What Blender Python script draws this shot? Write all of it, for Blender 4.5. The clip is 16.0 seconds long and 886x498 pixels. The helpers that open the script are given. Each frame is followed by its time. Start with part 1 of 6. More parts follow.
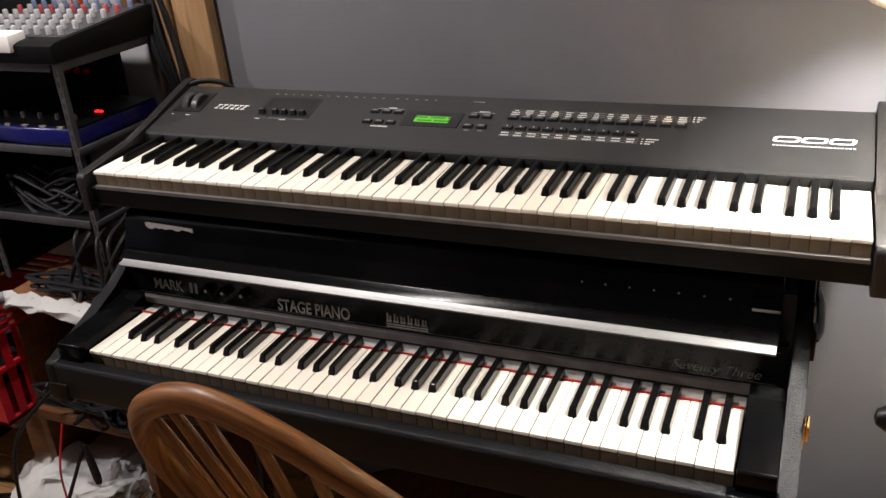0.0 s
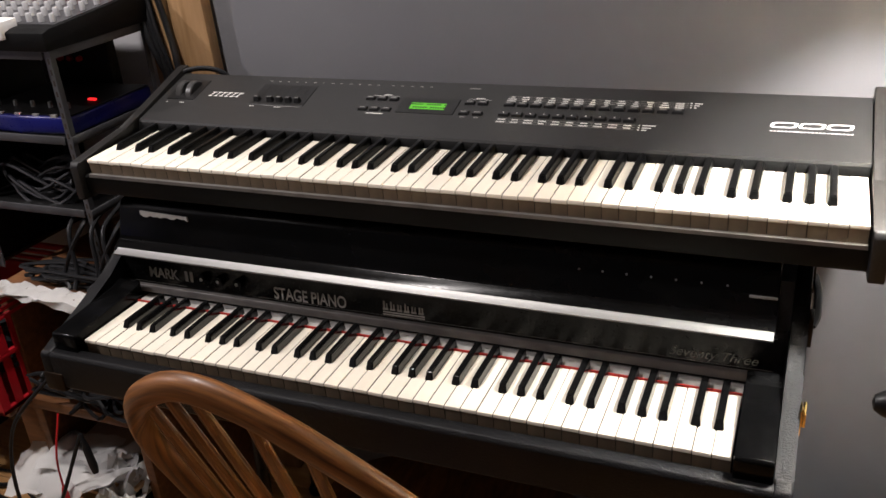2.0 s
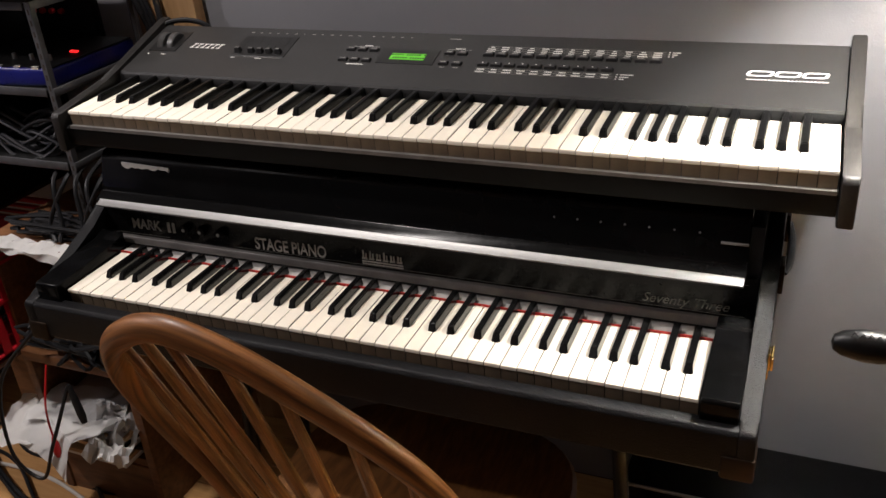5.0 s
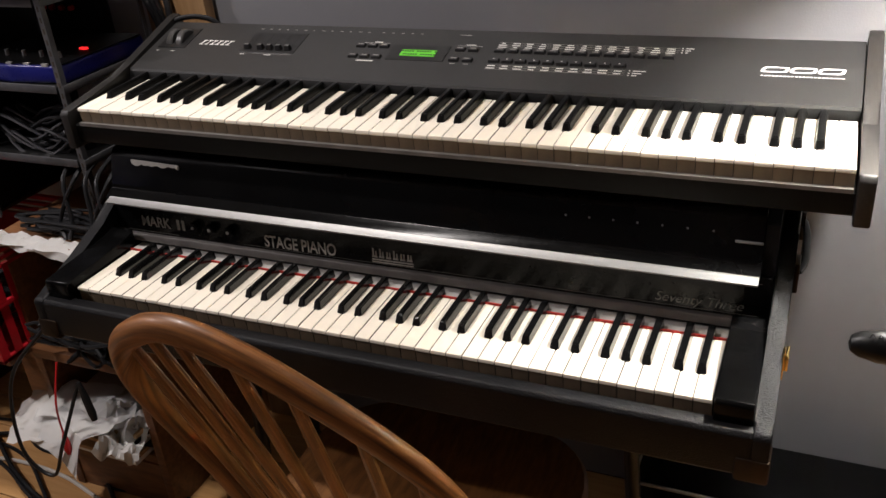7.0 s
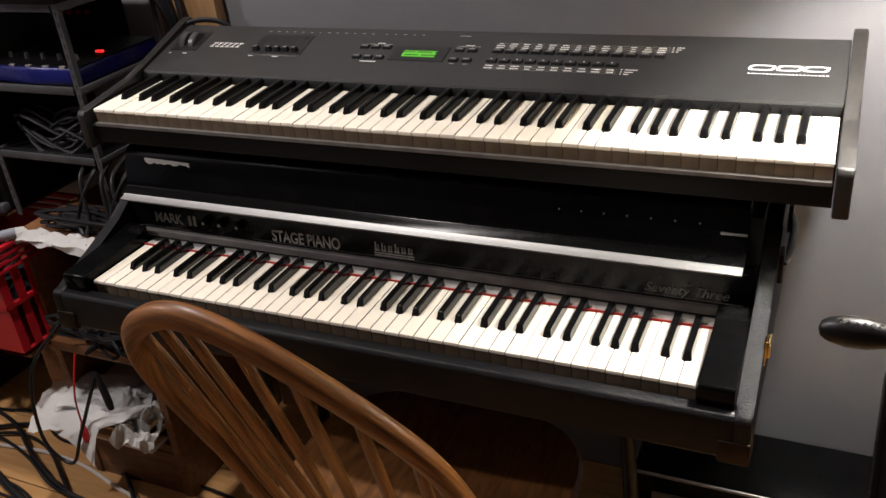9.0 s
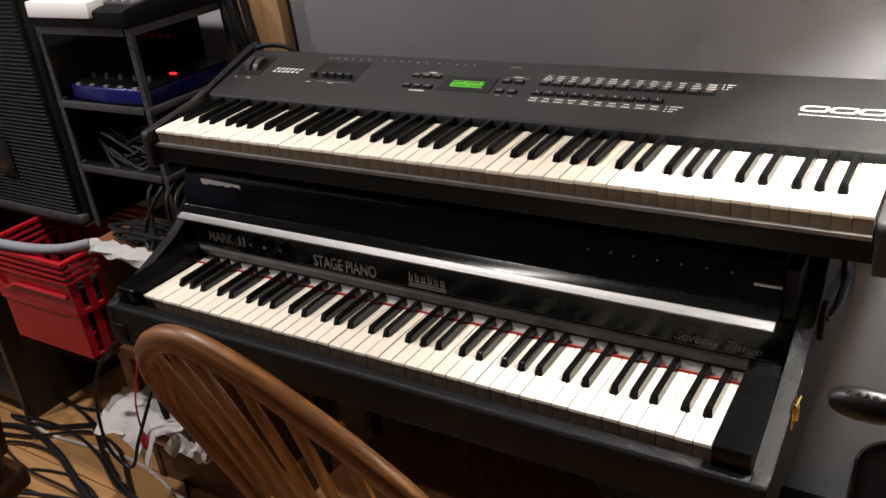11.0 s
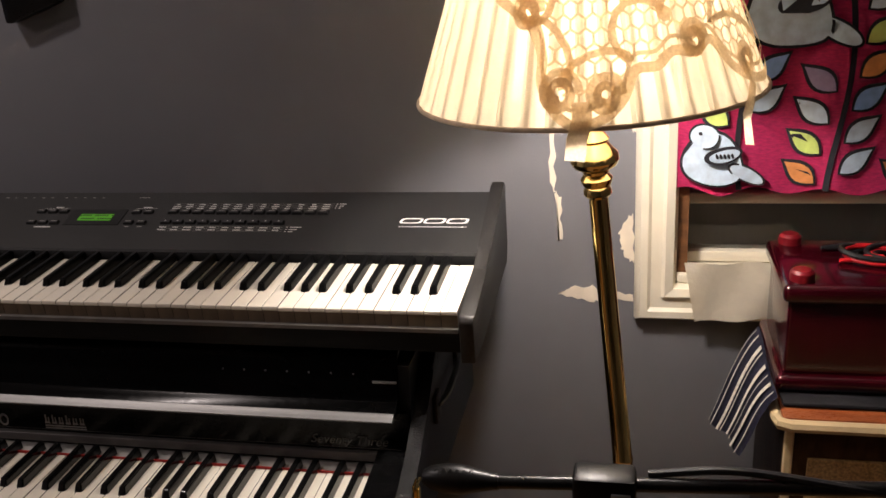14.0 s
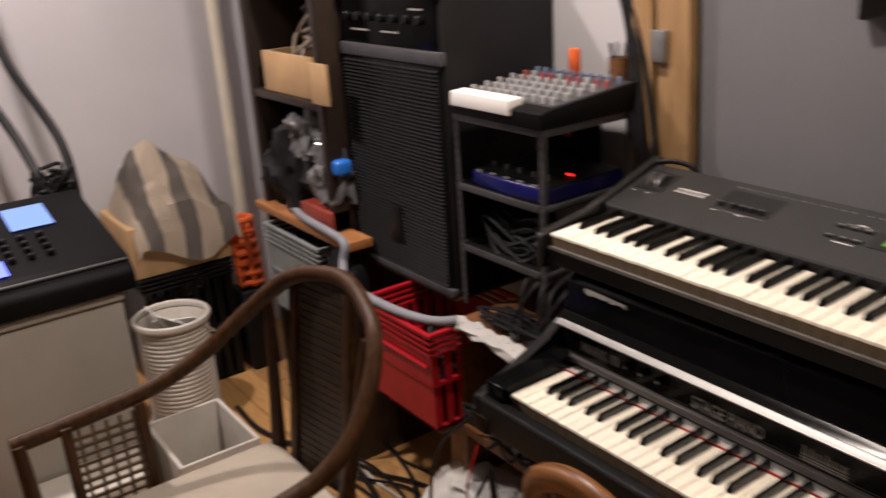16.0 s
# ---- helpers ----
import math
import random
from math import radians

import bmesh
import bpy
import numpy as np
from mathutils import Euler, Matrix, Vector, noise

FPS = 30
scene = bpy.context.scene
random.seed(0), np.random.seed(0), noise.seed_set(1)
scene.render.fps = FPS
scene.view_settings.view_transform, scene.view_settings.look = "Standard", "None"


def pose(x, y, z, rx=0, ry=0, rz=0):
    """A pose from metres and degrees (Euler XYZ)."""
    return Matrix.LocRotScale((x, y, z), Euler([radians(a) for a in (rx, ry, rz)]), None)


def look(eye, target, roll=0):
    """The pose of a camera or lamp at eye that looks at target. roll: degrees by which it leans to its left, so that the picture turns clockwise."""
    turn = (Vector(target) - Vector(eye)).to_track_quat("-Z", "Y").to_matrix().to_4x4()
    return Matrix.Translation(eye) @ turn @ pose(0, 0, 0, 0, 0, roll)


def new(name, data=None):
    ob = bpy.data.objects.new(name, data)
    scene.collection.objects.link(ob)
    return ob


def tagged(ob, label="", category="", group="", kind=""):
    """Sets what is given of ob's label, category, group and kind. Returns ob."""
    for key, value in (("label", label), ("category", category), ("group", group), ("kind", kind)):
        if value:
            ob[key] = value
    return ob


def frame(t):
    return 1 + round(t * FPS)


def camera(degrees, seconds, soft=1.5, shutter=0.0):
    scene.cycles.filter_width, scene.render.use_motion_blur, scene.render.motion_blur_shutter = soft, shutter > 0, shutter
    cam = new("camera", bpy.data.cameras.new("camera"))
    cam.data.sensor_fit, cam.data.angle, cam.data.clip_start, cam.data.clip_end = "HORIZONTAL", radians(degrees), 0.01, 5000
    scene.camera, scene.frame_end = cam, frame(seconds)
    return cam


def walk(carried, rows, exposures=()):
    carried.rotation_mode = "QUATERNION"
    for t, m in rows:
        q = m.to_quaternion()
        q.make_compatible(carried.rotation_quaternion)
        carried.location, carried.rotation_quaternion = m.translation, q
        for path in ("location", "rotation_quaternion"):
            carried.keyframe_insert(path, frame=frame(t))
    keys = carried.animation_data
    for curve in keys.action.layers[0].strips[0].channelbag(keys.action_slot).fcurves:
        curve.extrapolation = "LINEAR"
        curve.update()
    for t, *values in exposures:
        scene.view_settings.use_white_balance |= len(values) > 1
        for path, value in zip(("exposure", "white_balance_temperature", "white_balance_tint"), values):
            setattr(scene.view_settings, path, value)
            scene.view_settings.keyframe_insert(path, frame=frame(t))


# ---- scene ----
cam = camera(53.6, 16.0, soft=1.5, shutter=0.45)
PATH = [
    (0, (1.141, -1.081, 1.428), (0.391, 0.576, 0.595), -4.4),
    (0.5, (1.138, -1.077, 1.427), (0.387, 0.578, 0.591), -4.3),
    (1, (1.134, -1.077, 1.428), (0.386, 0.576, 0.585), -4.3),
    (1.5, (1.136, -1.076, 1.427), (0.394, 0.577, 0.581), -4.3),
    (2, (1.138, -1.078, 1.425), (0.400, 0.572, 0.567), -4.5),
    (2.5, (1.140, -1.075, 1.426), (0.404, 0.562, 0.543), -4.9),
    (3, (1.144, -1.076, 1.426), (0.410, 0.554, 0.530), -5.2),
    (3.5, (1.164, -1.078, 1.422), (0.428, 0.547, 0.518), -5.5),
    (4, (1.181, -1.080, 1.420), (0.445, 0.539, 0.505), -5.5),
    (4.5, (1.180, -1.084, 1.414), (0.454, 0.535, 0.491), -5.0),
    (5, (1.175, -1.084, 1.407), (0.447, 0.530, 0.476), -4.6),
    (7.5, (1.170, -1.073, 1.405), (0.417, 0.524, 0.466), -5.0),
    (8, (1.174, -1.075, 1.404), (0.414, 0.518, 0.463), -5.1),
    (8.5, (1.184, -1.078, 1.406), (0.415, 0.510, 0.466), -5.6),
    (9, (1.218, -1.108, 1.420), (0.433, 0.475, 0.483), -5.7),
    (11.5, (1.341, -1.012, 1.421), (0.296, 0.456, 0.552), -6.8),
    (12, (1.364, -1.019, 1.429), (0.356, 0.473, 0.560), -6.5),
    (12.5, (1.409, -1.044, 1.447), (0.389, 0.446, 0.588), -6.8),
    (13, (1.450, -1.072, 1.466), (0.513, 0.487, 0.635), -6.9),
    (13.5, (1.465, -1.050, 1.467), (0.830, 0.683, 0.698), -5.5),
    (14, (1.446, -1.048, 1.467), (1.034, 0.771, 0.745), -4.0),
    (14.5, (1.450, -1.053, 1.462), (0.881, 0.733, 0.763), -3.0),
    (15, (1.408, -1.055, 1.466), (0.444, 0.555, 0.774), -3.6),
    (15.5, (1.295, -1.066, 1.488), (-0.029, 0.269, 0.806), -5.0),
    (16, (1.161, -1.060, 1.510), (-0.380, 0.015, 0.825), -3.6),
]
EXPOSURES = [(0, 0.35, 6000, 10), (2, 0.3, 6000, 10), (4.5, 0.2, 6050, 10), (12.5, 0.25, 6050, 10), (13.2, 0.0, 6200, 9), (14, -1.2, 6400, 17), (14.5, -1.35, 6350, 18), (15, -1.0, 6150, 14), (15.5, 0.17, 6400, 13), (16, 0.32, 6650, 14)]
walk(cam, [(t, look(eye, target, roll)) for t, eye, target, roll in PATH], EXPOSURES)

# ---- light ----
world = bpy.data.worlds.new("world")
scene.world = world
world.use_nodes = True
world.node_tree.nodes["Background"].inputs[0].default_value = (0.10, 0.11, 0.14, 1)
world.node_tree.nodes["Background"].inputs[1].default_value = 0.05


def lamp(name, kind, place, watts, colour, size=0.1, target=None):
    data = bpy.data.lights.new(name, kind)
    data.energy, data.color = watts, colour
    if kind == "AREA":
        data.shape, data.size = "DISK", size
    else:
        data.shadow_soft_size = size
    ob = new(name, data)
    ob.matrix_world = look(place, target) if target else pose(*place)
    return ob


lamp("floor_lamp_bulb", "POINT", (1.338, 0.042, 1.400), 42.0, (1.0, 0.925, 0.83), 0.040)
lamp("ceiling_bulb", "AREA", (0.0, -0.18, 2.36), 21.0, (1.0, 0.89, 0.80), 0.10, (0.0, -0.18, 0))
lamp("second_ceiling_bulb", "AREA", (-1.25, -0.85, 2.36), 25.0, (1.0, 0.89, 0.84), 0.10, (-1.25, -0.85, 0))

# ---- materials ----


def node_mat(name):
    m = bpy.data.materials.new(name)
    m.use_nodes = True
    return m, m.node_tree.nodes, m.node_tree.links, m.node_tree.nodes["Principled BSDF"]


def mat(name, colour, rough=0.5, metal=0.0, vary=0.15, scale=18.0, bump=0.1, fine=220.0, coat=0.0, stretch=(1, 1, 1), spread=0.0, second=None, shine=0.5):
    """A surface with variation at two scales: broad stains and fine grain."""
    m, nodes, links, bsdf = node_mat(name)
    tex = nodes.new("ShaderNodeTexCoord")
    mp = nodes.new("ShaderNodeMapping")
    mp.inputs["Scale"].default_value = stretch
    links.new(tex.outputs["Object"], mp.inputs["Vector"])
    broad, grain = nodes.new("ShaderNodeTexNoise"), nodes.new("ShaderNodeTexNoise")
    broad.inputs["Scale"].default_value, broad.inputs["Detail"].default_value = scale, 6
    grain.inputs["Scale"].default_value, grain.inputs["Detail"].default_value = fine, 3
    links.new(mp.outputs["Vector"], broad.inputs["Vector"])
    links.new(mp.outputs["Vector"], grain.inputs["Vector"])
    ramp = nodes.new("ShaderNodeValToRGB")
    low = second or [c * (1 - vary) for c in colour]
    high = [min(1, c * (1 + vary)) for c in colour] if not second else colour
    ramp.color_ramp.elements[0].position, ramp.color_ramp.elements[1].position = 0.32, 0.68
    ramp.color_ramp.elements[0].color, ramp.color_ramp.elements[1].color = (*low, 1), (*high, 1)
    links.new(broad.outputs["Fac"], ramp.inputs["Fac"])
    last = ramp.outputs["Color"]
    if spread:
        info, hsv = nodes.new("ShaderNodeObjectInfo"), nodes.new("ShaderNodeHueSaturation")
        rng = nodes.new("ShaderNodeMapRange")
        rng.inputs["To Min"].default_value, rng.inputs["To Max"].default_value = 1 - spread, 1 + spread
        links.new(info.outputs["Random"], rng.inputs["Value"])
        links.new(rng.outputs["Result"], hsv.inputs["Value"])
        links.new(last, hsv.inputs["Color"])
        last = hsv.outputs["Color"]
    links.new(last, bsdf.inputs["Base Color"])
    rr = nodes.new("ShaderNodeMapRange")
    rr.inputs["To Min"].default_value, rr.inputs["To Max"].default_value = max(0.02, rough - 0.08), min(1, rough + 0.08)
    links.new(grain.outputs["Fac"], rr.inputs["Value"])
    links.new(rr.outputs["Result"], bsdf.inputs["Roughness"])
    bsdf.inputs["Metallic"].default_value = metal
    bsdf.inputs["Specular IOR Level"].default_value = shine
    if coat:
        bsdf.inputs["Coat Weight"].default_value, bsdf.inputs["Coat Roughness"].default_value = coat, 0.08
    if bump:
        b = nodes.new("ShaderNodeBump")
        b.inputs["Strength"].default_value, b.inputs["Distance"].default_value = bump, 0.001
        links.new(grain.outputs["Fac"], b.inputs["Height"])
        links.new(b.outputs["Normal"], bsdf.inputs["Normal"])
    return m


def along(name, light, dark, rough):
    """Wood whose grain follows the length of a rod or bow."""
    m = mat(name, light, rough, 0, 0.2, 1.0, 0.3, 1.0, 0.04, (1, 1, 1), 0.0, second=dark, shine=0.4)
    nodes, links = m.node_tree.nodes, m.node_tree.links
    coord = next(q for q in nodes if q.type == "TEX_COORD")
    mapping = next(q for q in nodes if q.type == "MAPPING")
    links.new(coord.outputs["UV"], mapping.inputs["Vector"])
    mapping.inputs["Scale"].default_value = (210, 9, 1)
    return m


def glow(name, colour, strength):
    m, nodes, links, bsdf = node_mat(name)
    bsdf.inputs["Base Color"].default_value = (*colour, 1)
    bsdf.inputs["Emission Color"].default_value = (*colour, 1)
    bsdf.inputs["Emission Strength"].default_value = strength
    return m


def wood(name, light, dark, rough=0.4, scale=6.0, stretch=(1, 12, 12), spread=0.0, coat=0.0):
    return mat(name, light, rough, 0, 0.2, scale, 0.15, 90.0, coat, stretch, spread, second=dark)


M = {
    "wall": mat("grey_wall_paint", (0.165, 0.165, 0.177), 0.36, vary=0.05, scale=3.0, bump=0.25, fine=320, shine=0.3),
    "pale_wall": mat("pale_wall_paint", (0.54, 0.53, 0.55), 0.5, vary=0.06, scale=2.5, bump=0.2, fine=260),
    "ceiling": mat("ceiling_paint", (0.80, 0.79, 0.78), 0.8, vary=0.04, scale=2.0),
    "plank": wood("floor_wood", (0.54, 0.31, 0.125), (0.42, 0.22, 0.08), 0.38, 5.0, (1.2, 14, 14), 0.10, 0.15),
    "gap": mat("dark_gap", (0.03, 0.02, 0.012), 0.9),
    "synth": mat("black_panel_paint", (0.0115, 0.0112, 0.0111), 0.5, vary=0.12, scale=9, bump=0.3, fine=900, shine=0.6),
    "synth_case": mat("black_case_paint", (0.003, 0.003, 0.003), 0.55, vary=0.2, scale=8, bump=0.2, fine=500, shine=0.15),
    "cheek": wood("black_stained_wood", (0.012, 0.0105, 0.0095), (0.004, 0.0036, 0.0032), 0.5, 9, (25, 1.5, 25)),
    "white_key": mat("white_key_plastic", (0.84, 0.785, 0.67), 0.22, vary=0.03, scale=30, bump=0.02, spread=0.03),
    "old_key": mat("aged_white_key", (0.82, 0.765, 0.65), 0.2, vary=0.04, scale=30, bump=0.02, spread=0.045),
    # Brown paints the shade on the key fronts; their plastic is white.
    "key_front_shade": mat("shade_brown_key_front", (0.155, 0.12, 0.08), 0.45, vary=0.25, scale=40, bump=0.1),
    # Darkened to paint shade in the gaps; piano key sides are brown wood.
    "key_side_shade": mat("gap_shade_brown_key_side", (0.03, 0.022, 0.015), 0.8, vary=0.2, scale=40, bump=0.1),
    "black_key": mat("black_key_plastic", (0.004, 0.004, 0.004), 0.30, vary=0.2, bump=0.1, fine=900, shine=0.16),
    "gloss_key": mat("glossy_black_key", (0.005, 0.005, 0.005), 0.16, vary=0.2, bump=0.03, shine=0.45, coat=0.3),
    "tolex": mat("black_tolex", (0.0042, 0.0042, 0.0047), 0.45, vary=0.2, scale=12, bump=1.0, fine=420, shine=0.18),
    "gloss": mat("glossy_black", (0.0025, 0.0025, 0.0026), 0.18, vary=0.25, scale=10, bump=0.02, fine=140, shine=0.09),
    "name": mat("black_name_panel", (0.0035, 0.0035, 0.0035), 0.25, vary=0.2, scale=14, bump=0.03, shine=0.2),
    "alu": mat("brushed_aluminium", (0.27, 0.268, 0.262), 0.46, 1.0, 0.06, 20, 0.15, 160, 0, (0.4, 20, 20)),
    "grey_strip": mat("worn_grey_metal", (0.17, 0.16, 0.15), 0.5, 0.5, 0.2, 25, 0.1),
    "felt_grey": mat("pale_felt", (0.40, 0.39, 0.37), 0.9, vary=0.15, scale=60),
    "red_felt": mat("red_felt", (0.36, 0.02, 0.015), 0.95, vary=0.25, scale=80),
    "print": mat("white_print", (0.72, 0.71, 0.68), 0.5, vary=0.05),
    "dim_print": mat("grey_print", (0.34, 0.33, 0.31), 0.5, vary=0.15, scale=60),
    "silver": mat("silver_print", (0.30, 0.285, 0.26), 0.45, 0.0, 0.2, 60),
    "dull_shaded_silver": mat("dull_shaded_silver_print", (0.15, 0.145, 0.13), 0.5, 0.0, 0.2, 60),
    "button": mat("black_button", (0.016, 0.016, 0.017), 0.36, vary=0.1),
    "lcd": glow("green_lcd", (0.10, 0.42, 0.02), 0.28),
    "smoky": mat("smoky_grey_plastic", (0.05, 0.049, 0.048), 0.35),
    "bezel": mat("lcd_bezel", (0.006, 0.006, 0.006), 0.42, shine=0.5),
    "brass": mat("polished_brass", (0.86, 0.62, 0.22), 0.14, 1.0, 0.10, 14, 0.03, 60),
    "worn_brass": mat("worn_brass", (0.022, 0.013, 0.007), 0.5, 0.8, 0.35, 30),
    "oak": wood("oiled_oak", (0.20, 0.086, 0.025), (0.09, 0.036, 0.011), 0.36, 9.0, (11, 2.5, 11), 0.0, 0.12),
    "bent_oak": along("bent_oak", (0.25, 0.098, 0.023), (0.070, 0.025, 0.006), 0.42),
    "pine": wood("pine_board", (0.37, 0.225, 0.11), (0.26, 0.15, 0.065), 0.5, 6, (14, 14, 1.2)),
    "brown_wood": wood("brown_wood", (0.19, 0.082, 0.030), (0.095, 0.038, 0.014), 0.5, 7, (2, 12, 12)),
    "dark_wood": wood("dark_brown_wood", (0.070, 0.031, 0.012), (0.028, 0.012, 0.005), 0.42, 9, (10, 10, 3), 0, 0.0),
    "shelf_wood": wood("black_brown_wood", (0.022, 0.011, 0.007), (0.010, 0.005, 0.003), 0.45, 9, (10, 10, 3)),
    "black_metal": mat("black_metal", (0.007, 0.007, 0.007), 0.3, 0.0, 0.2, 30, 0.05, shine=0.25),
    "steel": mat("grey_steel", (0.36, 0.36, 0.37), 0.36, 0.8, 0.12, 20, 0.05),
    "dark_steel": mat("dull_grey_steel", (0.085, 0.085, 0.09), 0.42, 0.4, 0.2, 20, 0.05),
    "rubber": mat("black_rubber", (0.004, 0.004, 0.004), 0.36, vary=0.2, scale=30, shine=0.25),
    "cable": mat("black_cable", (0.009, 0.009, 0.010), 0.45, vary=0.2, scale=40, shine=0.25),
    "red_plastic": mat("red_crate_plastic", (0.40, 0.008, 0.016), 0.35, vary=0.12, scale=15, bump=0.05),
    "amp": mat("black_amp_cover", (0.007, 0.007, 0.0075), 0.55, vary=0.2, scale=15, bump=0.6, fine=500, shine=0.25),
    "grille": mat("black_grille", (0.018, 0.018, 0.019), 0.4, 0.3, 0.15, 20),
    "amp_trim": mat("grey_amp_trim", (0.055, 0.055, 0.06), 0.45, vary=0.15),
    "blue": mat("blue_plastic", (0.005, 0.007, 0.11), 0.3, vary=0.1),
    "white": mat("white_paper", (0.78, 0.77, 0.75), 0.75, vary=0.05, scale=10, bump=0.3, fine=90),
    "grey_knob": mat("grey_knob", (0.40, 0.40, 0.41), 0.45),
    "orange": mat("orange_plastic", (0.75, 0.13, 0.03), 0.4),
    "red_glow": glow("red_light", (1.0, 0.02, 0.02), 1.2),
    "card": mat("cardboard", (0.44, 0.28, 0.14), 0.8, vary=0.12, scale=9, bump=0.3, fine=120),
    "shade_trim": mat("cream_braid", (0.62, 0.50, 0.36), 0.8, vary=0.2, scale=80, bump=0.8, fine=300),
    "lace": mat("crochet_lace", (0.66, 0.53, 0.38), 0.85, vary=0.2, scale=60, bump=1.0, fine=500),
    "cream": mat("cream_gloss_paint", (0.76, 0.70, 0.56), 0.35, vary=0.10, scale=9, bump=0.2, fine=60),
    "plaster": mat("bare_plaster", (0.74, 0.66, 0.53), 0.9, vary=0.12, scale=20, bump=0.5),
    "red_lacquer": mat("dark_red_lacquer", (0.026, 0.0008, 0.003), 0.16, vary=0.15, scale=9, bump=0.02, coat=0.4),
    "teak": wood("red_brown_veneer", (0.30, 0.085, 0.028), (0.17, 0.040, 0.012), 0.28, 7, (1.5, 16, 16), 0, 0.3),
    "gold_trim": mat("cream_edge_trim", (0.55, 0.42, 0.24), 0.4),
    "cane_cloth": mat("woven_speaker_cloth", (0.30, 0.18, 0.07), 0.7, vary=0.4, scale=240, bump=1.0, fine=300),
    "grey_plastic": mat("grey_plastic", (0.20, 0.22, 0.22), 0.5),
    "pale_plastic": mat("pale_plastic", (0.55, 0.52, 0.47), 0.45, vary=0.05),
    "foam": mat("grey_foam_tube", (0.21, 0.22, 0.25), 0.7, vary=0.1),
    "linen": mat("beige_linen", (0.36, 0.315, 0.26), 0.9, vary=0.08, scale=14, bump=0.8, fine=420),
    "clear": mat("crumpled_clear_bag", (0.12, 0.12, 0.125), 0.10, vary=0.6, scale=14, bump=0.6, fine=40),
    "black_bag": mat("black_cloth", (0.008, 0.008, 0.010), 0.6, vary=0.3, scale=20, bump=0.6, shine=0.25),
    "red_vinyl": mat("red_vinyl_lead", (0.42, 0.008, 0.012), 0.4),
    "blue_screen": glow("blue_screen", (0.13, 0.24, 0.62), 0.5),
    "bright_screen": glow("bright_blue_screen", (0.10, 0.14, 1.0), 1.6),
}

M["dark_wood"].node_tree.nodes["Principled BSDF"].inputs["Specular IOR Level"].default_value = 0.2

# ---- building helpers ----


def bx(bm, x0, y0, z0, x1, y1, z1, bevel=0.0, seg=2, m=None):
    made = bmesh.ops.create_cube(bm, size=1)["verts"]
    for v in made:
        v.co = Vector(((x0 + x1) / 2 + v.co.x * (x1 - x0), (y0 + y1) / 2 + v.co.y * (y1 - y0), (z0 + z1) / 2 + v.co.z * (z1 - z0)))
    if bevel:
        edges = list({e for v in made for e in v.link_edges})
        made = list({v for v in bmesh.ops.bevel(bm, geom=edges, offset=bevel, segments=seg, affect="EDGES", profile=0.5)["verts"]} | {v for v in made if v.is_valid})
    if m:
        for v in made:
            v.co = m @ v.co
    return made


def prism(bm, profile, x0, x1, axis="x", bevel=0.0):
    """A closed outline pulled along an axis; the outline gives the other two, in order."""
    def at(a, b, c):
        return (c, a, b) if axis == "x" else (a, c, b) if axis == "y" else (a, b, c)
    rows = [[bm.verts.new(at(a, b, c)) for a, b in profile] for c in (x0, x1)]
    n = len(profile)
    faces = [bm.faces.new(rows[0]), bm.faces.new(rows[1][::-1])]
    for i in range(n):
        faces.append(bm.faces.new((rows[0][i], rows[0][(i + 1) % n], rows[1][(i + 1) % n], rows[1][i])))
    if bevel:
        bmesh.ops.bevel(bm, geom=list({e for f in faces for e in f.edges}), offset=bevel, segments=2, affect="EDGES", profile=0.5)


def tube(bm, pts, r, n=8, flat=1.0, closed=False):
    """A round rod along points; r may be one radius or one for each point."""
    pts = [Vector(p) for p in pts]
    rs = r if isinstance(r, (list, tuple)) else [r] * len(pts)
    rings, up = [], Vector((0.02, 0.01, 1))
    for i, p in enumerate(pts):
        a = pts[i - 1] if i or closed else p
        b = pts[(i + 1) % len(pts)] if i + 1 < len(pts) or closed else p
        d = (b - a).normalized()
        s = d.cross(up)
        s = s.normalized() if s.length > 1e-3 else Vector((1, 0, 0))
        t = s.cross(d)
        rings.append([bm.verts.new(p + rs[i] * (math.cos(k) * s + flat * math.sin(k) * t)) for k in (j * 2 * math.pi / n for j in range(n))])
    pairs = list(zip(rings, rings[1:])) + ([(rings[-1], rings[0])] if closed else [])
    uv = bm.loops.layers.uv.verify()
    run = 0.0
    for i, (u, v) in enumerate(pairs):
        step = (pts[(i + 1) % len(pts)] - pts[i]).length
        for j in range(n):
            f = bm.faces.new((u[j], u[(j + 1) % n], v[(j + 1) % n], v[j]))
            for loop, a, b in zip(f.loops, (j, j + 1, j + 1, j), (run, run, run + step, run + step)):
                loop[uv].uv = (a * 6.28 * rs[i] / n, b)
        run += step
    if not closed:
        bm.faces.new(rings[0][::-1]), bm.faces.new(rings[-1])


def lathe(bm, profile, centre=(0, 0, 0), n=32, axis=None):
    """Turned form: (radius, height) pairs round an upright line, or round another axis by a matrix."""
    c = Vector(centre)
    rings = []
    for r, h in profile:
        ring = []
        for j in range(n):
            k = j * 2 * math.pi / n
            p = Vector((r * math.cos(k), r * math.sin(k), h))
            ring.append(bm.verts.new((axis @ p if axis else p) + c))
        rings.append(ring)
    for u, v in zip(rings, rings[1:]):
        for j in range(n):
            bm.faces.new((u[j], u[(j + 1) % n], v[(j + 1) % n], v[j]))
    bm.faces.new(rings[0][::-1]), bm.faces.new(rings[-1])


def quad(bm, a, b, c, d):
    bm.faces.new([bm.verts.new(p) for p in (a, b, c, d)])


